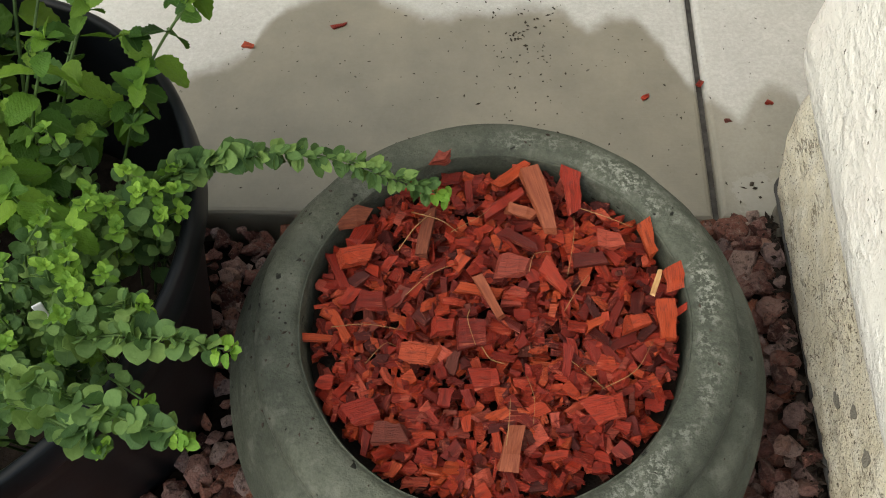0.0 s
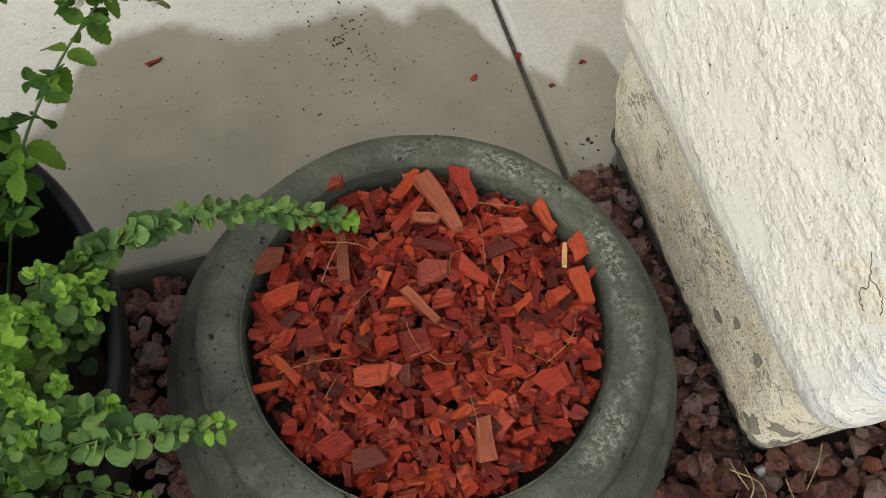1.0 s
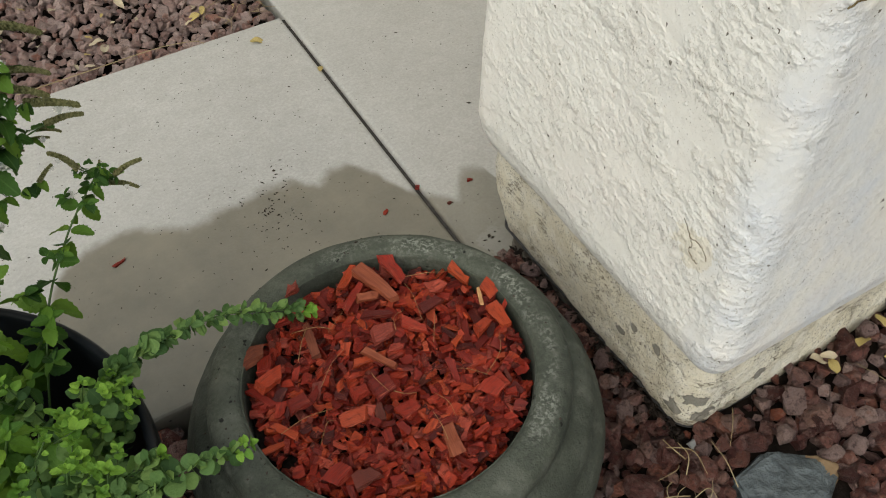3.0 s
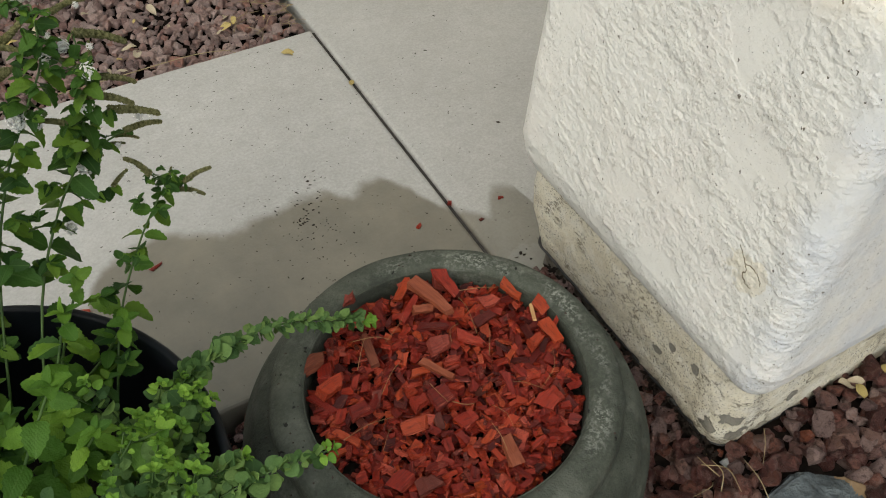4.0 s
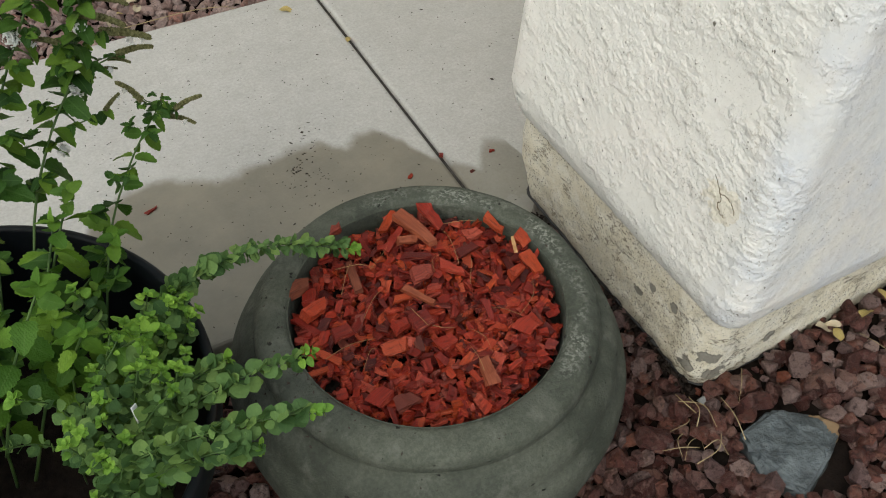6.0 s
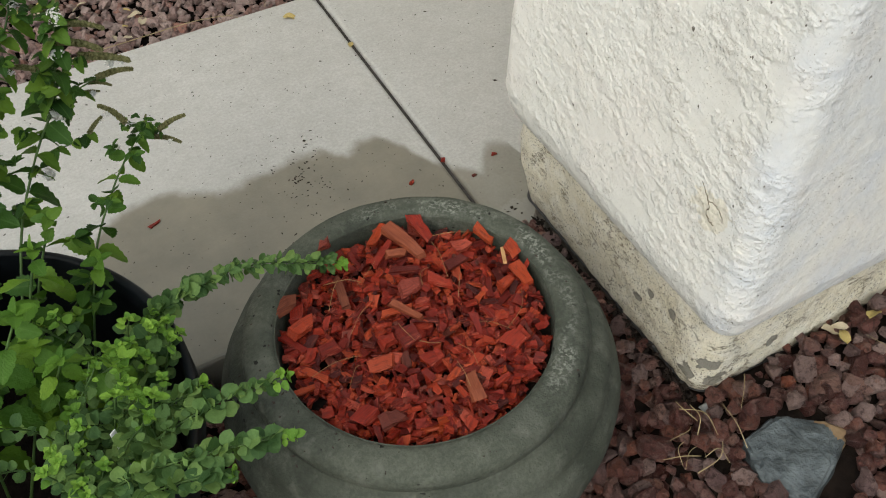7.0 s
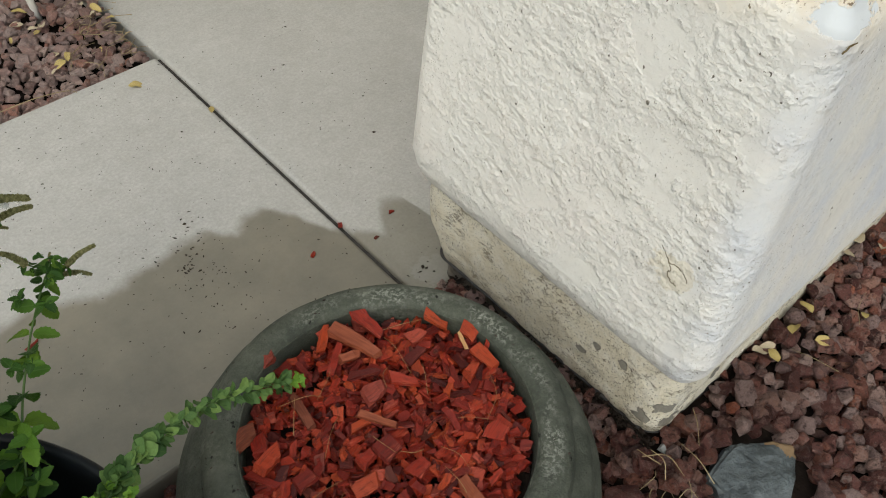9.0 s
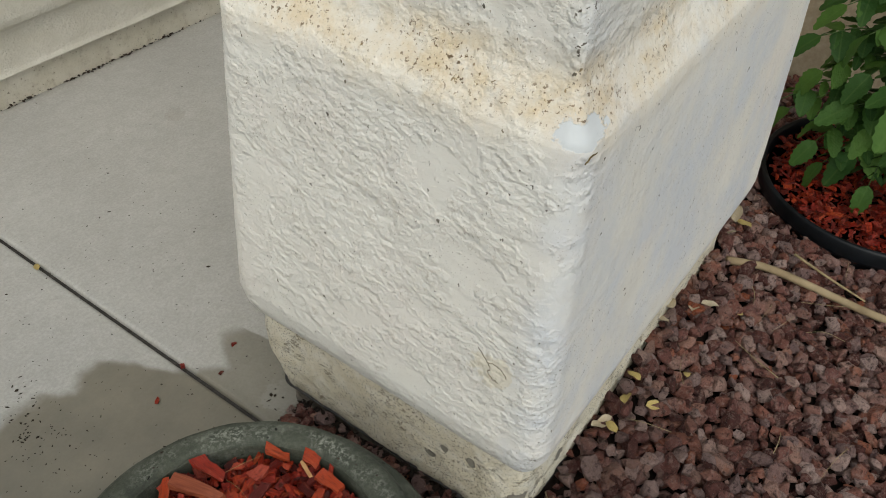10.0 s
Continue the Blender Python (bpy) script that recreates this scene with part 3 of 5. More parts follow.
def build_pillar():
    pillar = tagged(new("stucco_pillar"), "cream stucco pillar with a flaking plinth and a stained ledge", "pillar")
    loft("footing", [(-0.12, 0.071, 0.826, -0.450, 0.026, 0.03), (0.062, 0.071, 0.826, -0.450, 0.026, 0.03)], 0.009, FOOT, pillar, plinth_relief, "rough dirty grey concrete foot under the plinth")
    loft("flashing", [(0.053, 0.0660, 0.830, -0.4545, 0.034, 0.034), (0.0565, 0.0605, 0.834, -0.4605, 0.036, 0.034), (0.0600, 0.0590, 0.835, -0.4625, 0.038, 0.034), (0.063, 0.066, 0.83, -0.455, 0.034, 0.034)], 0.004, TAR, pillar, lambda p: 0.0016 * noise.noise(p * 40), "thin black tar edge under the plinth")
    loft("plinth", [(0.060, 0.064, 0.830, -0.458, 0.028, 0.034), (0.064, 0.060, 0.834, -0.462, 0.032, 0.034), (0.085, 0.058, 0.835, -0.464, 0.036, 0.034), (0.108, 0.058, 0.835, -0.464, 0.046, 0.034), (0.128, 0.057, 0.836, -0.464, 0.060, 0.034),
                    (0.160, 0.057, 0.836, -0.464, 0.066, 0.034), (0.19, 0.057, 0.836, -0.464, 0.066, 0.034), (0.215, 0.0575, 0.836, -0.465, 0.061, 0.034), (0.245, 0.059, 0.835, -0.464, 0.050, 0.034)], 0.004, BASE, pillar, plinth_relief, "flaking beige plinth with bare grey patches")
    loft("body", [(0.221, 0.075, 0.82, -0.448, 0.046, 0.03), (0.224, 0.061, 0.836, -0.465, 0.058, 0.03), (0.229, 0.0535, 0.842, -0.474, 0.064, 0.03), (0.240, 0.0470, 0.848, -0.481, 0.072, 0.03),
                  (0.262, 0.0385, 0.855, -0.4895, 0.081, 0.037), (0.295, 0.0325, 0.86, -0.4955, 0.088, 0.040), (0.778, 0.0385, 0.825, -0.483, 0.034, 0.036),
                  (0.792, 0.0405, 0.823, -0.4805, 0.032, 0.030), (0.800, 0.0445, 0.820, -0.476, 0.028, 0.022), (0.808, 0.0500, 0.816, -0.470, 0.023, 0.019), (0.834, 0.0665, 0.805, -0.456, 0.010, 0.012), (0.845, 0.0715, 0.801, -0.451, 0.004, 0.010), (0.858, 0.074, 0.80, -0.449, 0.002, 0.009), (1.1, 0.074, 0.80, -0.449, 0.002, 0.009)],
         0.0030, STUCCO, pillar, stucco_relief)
    loft("shaft", [(1.1, 0.074, 0.80, -0.449, 0.002, 0.009), (2.6, 0.074, 0.80, -0.449, 0.002, 0.009)], 0.03, STUCCO, pillar, lambda p: 0.0012 * noise.noise(p * 20))

    def face_x(y, z):
        """The west face's skin, with its relief."""
        x = 0.0325 + 0.006 * (z - 0.295) / 0.483
        return x - stucco_relief(Vector((x, y, z)))

    def jagged(pts, radius, seed, label, on_face=True):
        r = random.Random(seed)
        line = []
        for p in curve_points(pts, 5 * len(pts)):
            y, z = p.y + r.gauss(0, 0.0008), p.z + r.gauss(0, 0.0008)
            line.append((face_x(y, z) if on_face else p.x + r.gauss(0, 0.0008), y if on_face else p.y, z))
        v, f = tube(line, radius, 5)
        from_arrays("crack", v, f, CRACK, pillar, label)
    hair = "brown hairline crack in the stucco"
    jagged([(0, -0.388, 0.463), (0, -0.398, 0.452), (0, -0.404, 0.446), (0, -0.413, 0.449), (0, -0.421, 0.447)], 0.0006, 1, hair)
    jagged([(0, -0.404, 0.446), (0, -0.407, 0.438), (0, -0.404, 0.428), (0, -0.412, 0.421), (0, -0.420, 0.419)], 0.0006, 2, hair)
    jagged([(0, -0.421, 0.447), (0, -0.429, 0.441), (0, -0.432, 0.436)], 0.0005, 3, hair)
    jagged([(0.050, -0.4795, 0.783), (0.062, -0.4800, 0.787), (0.076, -0.4800, 0.784), (0.086, -0.4800, 0.787)], 0.0009, 4, "dark ragged crack under the patched corner", False)
    return pillar


build_pillar()


# ---- house wall ----
def footing_mat():
    m = Mat("cream_footing", 0.9, spec=0.2)
    v = m.coord
    c = m.mix(m.ramp(m.noise(9, 5, 0.65, v), (0.35, 0.0), (0.65, 1.0)), (0.58, 0.55, 0.46), (0.70, 0.67, 0.59))
    c = m.mix(m.ramp(m.noise(120, 3, 0.6, v), (0.64, 0.0), (0.68, 0.85)), c, (0.10, 0.085, 0.06))
    c = m.mix(m.math('MULTIPLY', m.ramp(m.noise(30, 5, 0.7, v), (0.52, 0.0), (0.66, 0.6)), 0.8), c, (0.36, 0.32, 0.25))
    m.color(c)
    m.bump(m.math('ADD', m.noise(70, 5, 0.65, v), m.math('MULTIPLY', m.noise(260, 3), 0.4)), 0.9, 0.005)
    return m.m


def build_house():
    wall = tagged(new("wall_house"), "cream stucco house wall with a drip edge over a bare footing", "wall", kind="structure")
    bm = bmesh.new()
    box(bm, -3.2, 3.2, 0.0, 0.2, -0.15, 0.12)
    part("footing", bm, footing_mat(), wall, "cream footing specked with dirt")
    verts, faces = [], []
    prof = [(0.05, 0.096), (-0.03, 0.096), (-0.033, 0.100), (-0.027, 0.110), (-0.025, 0.12), (-0.025, 0.20), (-0.03, 0.215), (-0.05, 0.232), (-0.055, 0.25), (-0.055, 2.8), (0.2, 2.8)]
    nx = 120
    for i in range(nx + 1):
        x = -3.2 + 6.4 * i / nx
        for y, z in prof:
            verts.append((x, y + 0.002 * rng_noise((x, y, z), 9), z + 0.003 * rng_noise((x, z, y), 6)))
    k = len(prof)
    for i in range(nx):
        for j in range(k - 1):
            faces.append((i * k + j, (i + 1) * k + j, (i + 1) * k + j + 1, i * k + j + 1))
    m = Mat("house_stucco", 0.9, spec=0.2)
    bits = m.math('MULTIPLY', m.math('FRACT', m.math('MULTIPLY', m.noise(62, 5, 0.6), 3.2)), m.ramp(m.noise(14, 4, 0.6), (0.42, 0.2), (0.56, 1.0)))
    m.bump(m.math('ADD', bits, m.math('MULTIPLY', m.noise(260, 4, 0.7), 0.6)), 1.0, 0.0024)
    m.color(m.mix(m.ramp(m.noise(7, 4, 0.6), (0.35, 0.0), (0.7, 1.0)), (0.60, 0.58, 0.51), (0.70, 0.68, 0.62)))
    from_arrays("stucco_face", verts, faces, m.m, wall, smooth=False)
    wall.matrix_world = pose(0, 1.272, 0, 0, 0, -2.5)
    return wall


build_house()


# ---- concrete planter ----
PX, PY = -0.3065, -0.2925


BOWL = [(0.15, -0.06), (0.19, -0.05), (0.228, 0.0), (0.252, 0.07), (0.2635, 0.13), (0.2690, 0.165), (0.2705, 0.188), (0.2690, 0.205), (0.2650, 0.218), (0.2590, 0.2285), (0.2540, 0.2375), (0.2505, 0.248), (0.2455, 0.2575), (0.2385, 0.2650), (0.2315, 0.2705), (0.2260, 0.2750), (0.2222, 0.2815)]
RIM = [(0.2212, 0.2775), (0.2228, 0.286), (0.2225, 0.294), (0.2195, 0.3015), (0.2130, 0.3075), (0.2030, 0.3112), (0.192, 0.3122), (0.184, 0.3112), (0.1788, 0.3065), (0.1762, 0.297), (0.172, 0.20), (0.16, 0.10)]


def rim_height(d):
    """The rim's level at a distance from the planter's axis."""
    line = sorted(p for p in RIM[3:8] + BOWL[9:])
    return float(np.interp(d, [p[0] for p in line], [p[1] for p in line]))


def build_planter():
    planter = tagged(new("concrete_planter"), "round grey-green cast concrete planter bowl with a wide stepped rim", "planter")
    planter.location = (PX, PY, 0)
    for name, prof, label in (("bowl", BOWL, ""), ("rim", RIM, "broad rim with white lime bloom and dark pits")):
        v, f = lathe(smooth_profile(prof, 5), 160, 0.0017, 10)
        from_arrays(name, v, f, POT, planter, label)
    v, f = tube([(0.150, 0.105, 0.3055), (0.158, 0.112, 0.3095), (0.168, 0.119, 0.3065), (0.178, 0.125, 0.300)], 0.0009, 5)
    from_arrays("hairline_crack", v, f, DEBRIS, planter, "dark hairline crack across the rim")
    v, f = tube([(-0.148, -0.112, 0.310), (-0.156, -0.119, 0.3085), (-0.165, -0.124, 0.303), (-0.173, -0.131, 0.293)], 0.0007, 5)
    from_arrays("hairline_crack", v, f, DEBRIS, planter)
    return planter


build_planter()

# ---- mulch in the planter ----
rnd = random.Random(7)


def chip_verts(r, l, w, t):
    """A split wood chip: a jittered prism, torn across the grain at odd angles."""
    s1, s2 = r.uniform(-0.45, 0.45), r.uniform(-0.45, 0.45)
    b1, b2 = r.uniform(-0.6, 0.6), r.uniform(-0.6, 0.6)
    taper, bow = r.uniform(0.5, 1.0), r.uniform(-0.5, 0.5)
    out = []
    for k, x in enumerate((-0.5, -0.18, 0.18, 0.5)):
        wx = w * (1 + (taper - 1) * (x + 0.5)) * r.uniform(0.82, 1.1)
        tx = t * r.uniform(0.6, 1.15)
        for y, z in ((-0.5, -0.5), (0.5, -0.5), (0.5, 0.5), (-0.5, 0.5)):
            sk = (s1 if k == 0 else s2 if k == 3 else 0) * w * y + (b1 if k == 0 else b2 if k == 3 else 0) * t * z
            out.append((x * l + sk + r.uniform(-0.05, 0.05) * l, y * wx + r.uniform(-0.08, 0.08) * w, z * tx + bow * t * (0.25 - x * x) * 2 + r.uniform(-0.12, 0.12) * t))
    return out


CHIP_FACES = [(3, 2, 1, 0), (12, 13, 14, 15)] + [(a * 4 + s, a * 4 + (s + 1) % 4, (a + 1) * 4 + (s + 1) % 4, (a + 1) * 4 + s) for a in (0, 1, 2) for s in range(4)]


def chip_mesh(r, l, w, t):
    me = bpy.data.meshes.new("wood_chip")
    me.from_pydata(chip_verts(r, l, w, t), [], CHIP_FACES)
    me.update()
    me.materials.append(CHIP)
    return me


def mulch(cx, cy, radius, z, parent_name, label, singles, bits, seed, dome=0.006):
    r = random.Random(seed)
    bm = bmesh.new()
    bmesh.ops.create_circle(bm, cap_ends=True, radius=radius, segments=64)
    for v in bm.verts:
        v.co.z = -0.022
    bed = tagged(part(parent_name, bm, SOIL), label, "mulch")
    bed.location = (cx, cy, z)
    meshes = [chip_mesh(r, r.uniform(0.010, 0.024), r.uniform(0.007, 0.015), r.uniform(0.003, 0.007)) for _ in range(60)]
    meshes += [chip_mesh(r, r.uniform(0.03, 0.05), r.uniform(0.006, 0.011), r.uniform(0.003, 0.006)) for _ in range(10)]

    def spot(k):
        d = radius * math.sqrt(r.random()) * 0.955
        a = r.uniform(0, 2 * math.pi)
        h = dome * (1 - (d / radius) ** 2) + 0.005 * noise.noise(Vector((d * math.cos(a) * 14, d * math.sin(a) * 14, seed)))
        return d * math.cos(a), d * math.sin(a), h

    def turn(spread):
        return Euler((r.gauss(0, spread), r.gauss(0, spread), r.uniform(0, 6.283)))
    verts, faces = [], []
    for i in range(bits):
        x, y, h = spot(i)
        l = r.uniform(0.006, 0.021)
        vs = chip_verts(r, l, r.uniform(0.2, 0.85) * l, r.uniform(0.002, 0.006))
        q = turn(0.45).to_matrix()
        at = Vector((x, y, h - r.uniform(-0.002, 0.021)))
        b = len(verts)
        verts += [q @ Vector(v) + at for v in vs]
        faces += [tuple(b + k for k in f) for f in CHIP_FACES]
    tagged(from_arrays("splintered_wood", verts, faces, CHIPS, bed, "small splinters of red dyed wood", smooth=False), kind="stuff")
    for i in range(singles):
        x, y, h = spot(i)
        ob = new("wood_chip", r.choice(meshes))
        ob.parent = bed
        ob.location = (x, y, h + r.uniform(-0.006, 0.005))
        ob.rotation_euler = turn(0.33)
    return bed


planter_mulch = mulch(PX, PY, 0.1745, 0.289, "wood_mulch", "red dyed wood chip mulch filling the concrete planter", 268, 2500, 3, 0.006)


# ---- gravel ----
def stone_variants(n, seed):
    r = random.Random(seed)
    out = []
    for i in range(n):
        bm = bmesh.new()
        off = Vector((r.uniform(-9, 9), r.uniform(-9, 9), r.uniform(-9, 9)))
        stretch = Vector((r.uniform(1.0, 1.35), r.uniform(0.8, 1.0), r.uniform(0.65, 0.85)))
        for k in range(17):
            d = Vector((r.gauss(0, 1), r.gauss(0, 1), r.gauss(0, 1))).normalized()
            d *= r.uniform(0.90, 1.04) / max(abs(d.x), abs(d.y), abs(d.z)) ** 0.45
            bm.verts.new((d.x * stretch.x * 0.92, d.y * stretch.y * 0.92, d.z * stretch.z * 0.92))
        bmesh.ops.convex_hull(bm, input=bm.verts)
        loose = [v for v in bm.verts if not v.link_faces]
        bmesh.ops.delete(bm, geom=loose, context='VERTS')
        bmesh.ops.subdivide_edges(bm, edges=[e for e in bm.edges if e.calc_length() > 0.62], cuts=1)
        bmesh.ops.triangulate(bm, faces=bm.faces)
        for v in bm.verts:
            v.co *= 1.0 + 0.10 * noise.noise(v.co * 1.7 + off) + 0.11 * noise.noise(v.co * 5 + off)
        vs = [v.co.copy() for v in bm.verts]
        bm.verts.index_update()
        fs = [tuple(v.index for v in f.verts) for f in bm.faces]
        bm.free()
        out.append((vs, fs))
    return out


STONES = stone_variants(24, 5)
STONE_MESH, DUSTY_MESH = [], []
for vs, fs in STONES:
    me = bpy.data.meshes.new("lava_stone")
    me.from_pydata([tuple(v) for v in vs], [], fs)
    me.update()
    me.materials.append(ROCK)
    STONE_MESH.append(me)
    me = me.copy()
    me.materials[0] = DUSTY
    DUSTY_MESH.append(me)


def blocked(x, y, m=0.0):
    if math.dist((x, y), (PX, PY)) < 0.215 + m or math.dist((x, y), (-0.871, -0.247)) < 0.198 + m or math.dist((x, y), (1.26, -0.68)) < 0.24 + m:
        return True
    if math.dist((x, y), (0.132, -0.608)) < 0.078:
        return True
    if 0.06 - m < x < 0.835 + m and -0.46 - m < y < 0.1:
        return True
    return -m < y < 0.935 or (x > -0.01 - m and y > 0.9) or y > 1.28


def scatter(x0, x1, y0, y1, spacing, size, seed):
    r = random.Random(seed)
    out = []
    nx, ny = int((x1 - x0) / spacing), int((y1 - y0) / spacing)
    for j in range(ny):
        for i in range(nx):
            x = x0 + (i + 0.5 * (j % 2) + r.uniform(0.05, 0.95)) * spacing
            y = y0 + (j + r.uniform(0.05, 0.95)) * spacing
            s = size * r.uniform(0.42, 1.32) * (1.3 if r.random() < 0.14 else 1.0)
            if not blocked(x, y, s * 0.6):
                out.append((x, y, ground_height(x, y) + r.uniform(-0.002, 0.011), s, Euler((r.gauss(0, 0.5), r.gauss(0, 0.5), r.uniform(0, 6.28))), r.randrange(24)))
    return out


def lay_gravel(name, label, spots, singles, meshes=STONE_MESH, bits=ROCKS):
    bed = tagged(new(name), label, "gravel")
    verts, faces = [], []
    for k, (x, y, z, s, q, kind) in enumerate(spots):
        if k < singles:
            ob = new("lava_stone", meshes[kind])
            ob.parent = bed
            ob.matrix_basis = Matrix.LocRotScale((x, y, z), q, (s, s, s))
        else:
            vs, fs = STONES[kind]
            m = Matrix.LocRotScale((x, y, z), q, (s, s, s))
            b = len(verts)
            verts += [m @ v for v in vs]
            faces += [tuple(b + i for i in f) for f in fs]
    if verts:
        tagged(from_arrays("loose_stones", verts, faces, bits, bed, "loose purple-brown lava stones", smooth=False), kind="stuff")
    return bed


under_spots = [(x, y, z - 0.019, s, q, k) for x, y, z, s, q, k in scatter(-0.5, 1.7, -1.1, 0.0, 0.0215, 0.0140, 17)]
near_spots = scatter(-0.55, 2.0, -1.35, 0.0, 0.0186, 0.0145, 11)
near_spots.sort(key=lambda s: math.dist(s[:2], (0.22, -0.62)))
near_spots += under_spots
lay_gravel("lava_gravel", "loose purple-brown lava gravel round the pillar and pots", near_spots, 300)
far_spots = scatter(-1.9, 0.0, 0.93, 1.28, 0.0170, 0.0138, 12)
far_spots.sort(key=lambda s: math.dist(s[:2], (-0.25, 1.05)))
lay_gravel("lava_gravel", "lava gravel bed between the path and the house wall", far_spots, 300, DUSTY_MESH, DUSTY_BITS)
left_spots = scatter(-1.5, -0.55, -1.2, 0.0, 0.0190, 0.0150, 13)
lay_gravel("lava_gravel", "lava gravel under the black pot", left_spots, 0)


# ---- black pots ----
def nursery_pot(name, label, x, y, z0, r_top, r_low, h, soil_drop):
    pot = tagged(new(name), label, "plant pot")
    pot.location = (x, y, z0)
    prof = [(0.0, 0.0), (r_low, 0.0), (r_low + 0.002, 0.004)] + [(r_low + (r_top - 0.012 - r_low) * k / 8, (h - 0.045) * k / 8) for k in range(1, 9)]
    prof += [(r_top - 0.004, h - 0.042), (r_top, h - 0.034), (r_top, h - 0.004), (r_top - 0.003, h), (r_top - 0.009, h), (r_top - 0.012, h - 0.004), (r_top - 0.014, h - 0.04), (r_low, 0.02)]
    v, f = lathe(prof, 96, 0.0012, 5)
    from_arrays("shell", v, f, PLASTIC, pot)
    bm = bmesh.new()
    bmesh.ops.create_circle(bm, cap_ends=True, radius=r_low + (r_top - r_low) * (1 - soil_drop / h) - 0.012, segments=64)
    for vert in bm.verts:
        vert.co.z = h - soil_drop
    part("soil", bm, SOIL, pot, "dark potting soil")
    return pot


nursery_pot("nursery_pot", "large black plastic nursery pot full of mint and oregano", -0.871, -0.247, -0.04, 0.297, 0.200, 0.415, 0.20)
nursery_pot("nursery_pot", "low black plastic pot with red mulch and a leafy plant", 1.26, -0.68, -0.06, 0.27, 0.235, 0.18, 0.03)


# ---- large chips lying on the mulch ----
def big_chip(x, y, turn, l, w, t=0.008, z=0.303, tilt=0.12, seed=1, material=None):
    r = random.Random(seed)
    me = chip_mesh(r, l, w, t)
    if material:
        me.materials[0] = material
    ob = new("wood_chip", me)
    ob.parent = planter_mulch
    ob.location = (x - PX, y - PY, z - 0.289)
    ob.rotation_euler = (r.uniform(-tilt, tilt), r.uniform(-tilt, tilt), radians(turn))
    return ob


TAN_CHIP = plain_mat("weathered_red_wood", (0.15, 0.032, 0.014), (0.27, 0.075, 0.034), 60, 0.6, 0.3, 0.5, 0.002, stretch=(0.5, 8, 8))
BROWN_CHIP = plain_mat("brown_bark", (0.085, 0.020, 0.011), (0.165, 0.046, 0.022), 60, 0.8, 0.3, 0.6, 0.002, stretch=(0.6, 6, 6))
PALE_CHIP = plain_mat("undyed_wood", (0.32, 0.16, 0.06), (0.46, 0.27, 0.12), 60, 0.6, 0.3, 0.4, 0.002, stretch=(0.5, 8, 8))
big_chip(-0.263, -0.169, -73, 0.072, 0.020, 0.009, 0.309, 0.06, 21, TAN_CHIP)
big_chip(-0.231, -0.158, -86, 0.042, 0.019, 0.008, 0.306, 0.10, 22)
big_chip(-0.361, -0.119, 4, 0.018, 0.017, 0.010, 0.308, 0.10, 23)
big_chip(-0.299, -0.175, 37, 0.046, 0.013, 0.008, 0.306, 0.10, 24)
big_chip(-0.281, -0.183, -15, 0.029, 0.013, 0.006, 0.307, 0.15, 25, TAN_CHIP)
big_chip(-0.283, -0.214, -30, 0.036, 0.013, 0.007, 0.305, 0.12, 26)
big_chip(-0.289, -0.241, -4, 0.029, 0.028, 0.007, 0.304, 0.10, 27)
big_chip(-0.250, -0.253, -53, 0.037, 0.016, 0.007, 0.304, 0.12, 28)
big_chip(-0.311, -0.274, -62, 0.048, 0.010, 0.006, 0.306, 0.08, 29, TAN_CHIP)
big_chip(-0.196, -0.212, -3, 0.021, 0.021, 0.008, 0.304, 0.15, 30)
big_chip(-0.161, -0.211, -76, 0.034, 0.016, 0.008, 0.306, 0.15, 31)
big_chip(-0.139, -0.251, -88, 0.024, 0.022, 0.009, 0.304, 0.2, 32)
big_chip(-0.352, -0.306, 5, 0.022, 0.018, 0.009, 0.305, 0.15, 33)
big_chip(-0.326, -0.312, 5, 0.024, 0.026, 0.006, 0.306, 0.08, 34)
big_chip(-0.446, -0.191, 2, 0.031, 0.025, 0.009, 0.303, 0.2, 35, BROWN_CHIP)
big_chip(-0.439, -0.234, 12, 0.030, 0.021, 0.010, 0.304, 0.15, 36)
big_chip(-0.437, -0.212, 68, 0.026, 0.019, 0.010, 0.303, 0.2, 37)
big_chip(-0.421, -0.280, 0, 0.025, 0.022, 0.007, 0.303, 0.15, 38)
big_chip(-0.419, -0.387, 18, 0.026, 0.022, 0.008, 0.303, 0.1, 39)
big_chip(-0.373, -0.332, -6, 0.030, 0.018, 0.006, 0.304, 0.12, 40)
big_chip(-0.289, -0.416, 80, 0.037, 0.019, 0.009, 0.304, 0.1, 41, TAN_CHIP)
big_chip(-0.394, -0.405, 0, 0.028, 0.018, 0.008, 0.302, 0.15, 42)
big_chip(-0.208, -0.379, 15, 0.031, 0.026, 0.007, 0.303, 0.1, 43)
big_chip(-0.157, -0.258, 70, 0.027, 0.006, 0.004, 0.309, 0.05, 44, PALE_CHIP)
big_chip(-0.312, -0.354, 5, 0.024, 0.025, 0.007, 0.303, 0.15, 45)
big_chip(-0.177, -0.297, 15, 0.024, 0.015, 0.007, 0.304, 0.15, 46)
big_chip(-0.150, -0.293, -90, 0.039, 0.018, 0.007, 0.303, 0.12, 47)
big_chip(-0.217, -0.233, 8, 0.031, 0.015, 0.007, 0.304, 0.12, 48)
big_chip(-0.290, -0.139, 45, 0.042, 0.013, 0.008, 0.305, 0.12, 49)
big_chip(-0.372, -0.205, 82, 0.055, 0.012, 0.009, 0.303, 0.08, 50, BROWN_CHIP)


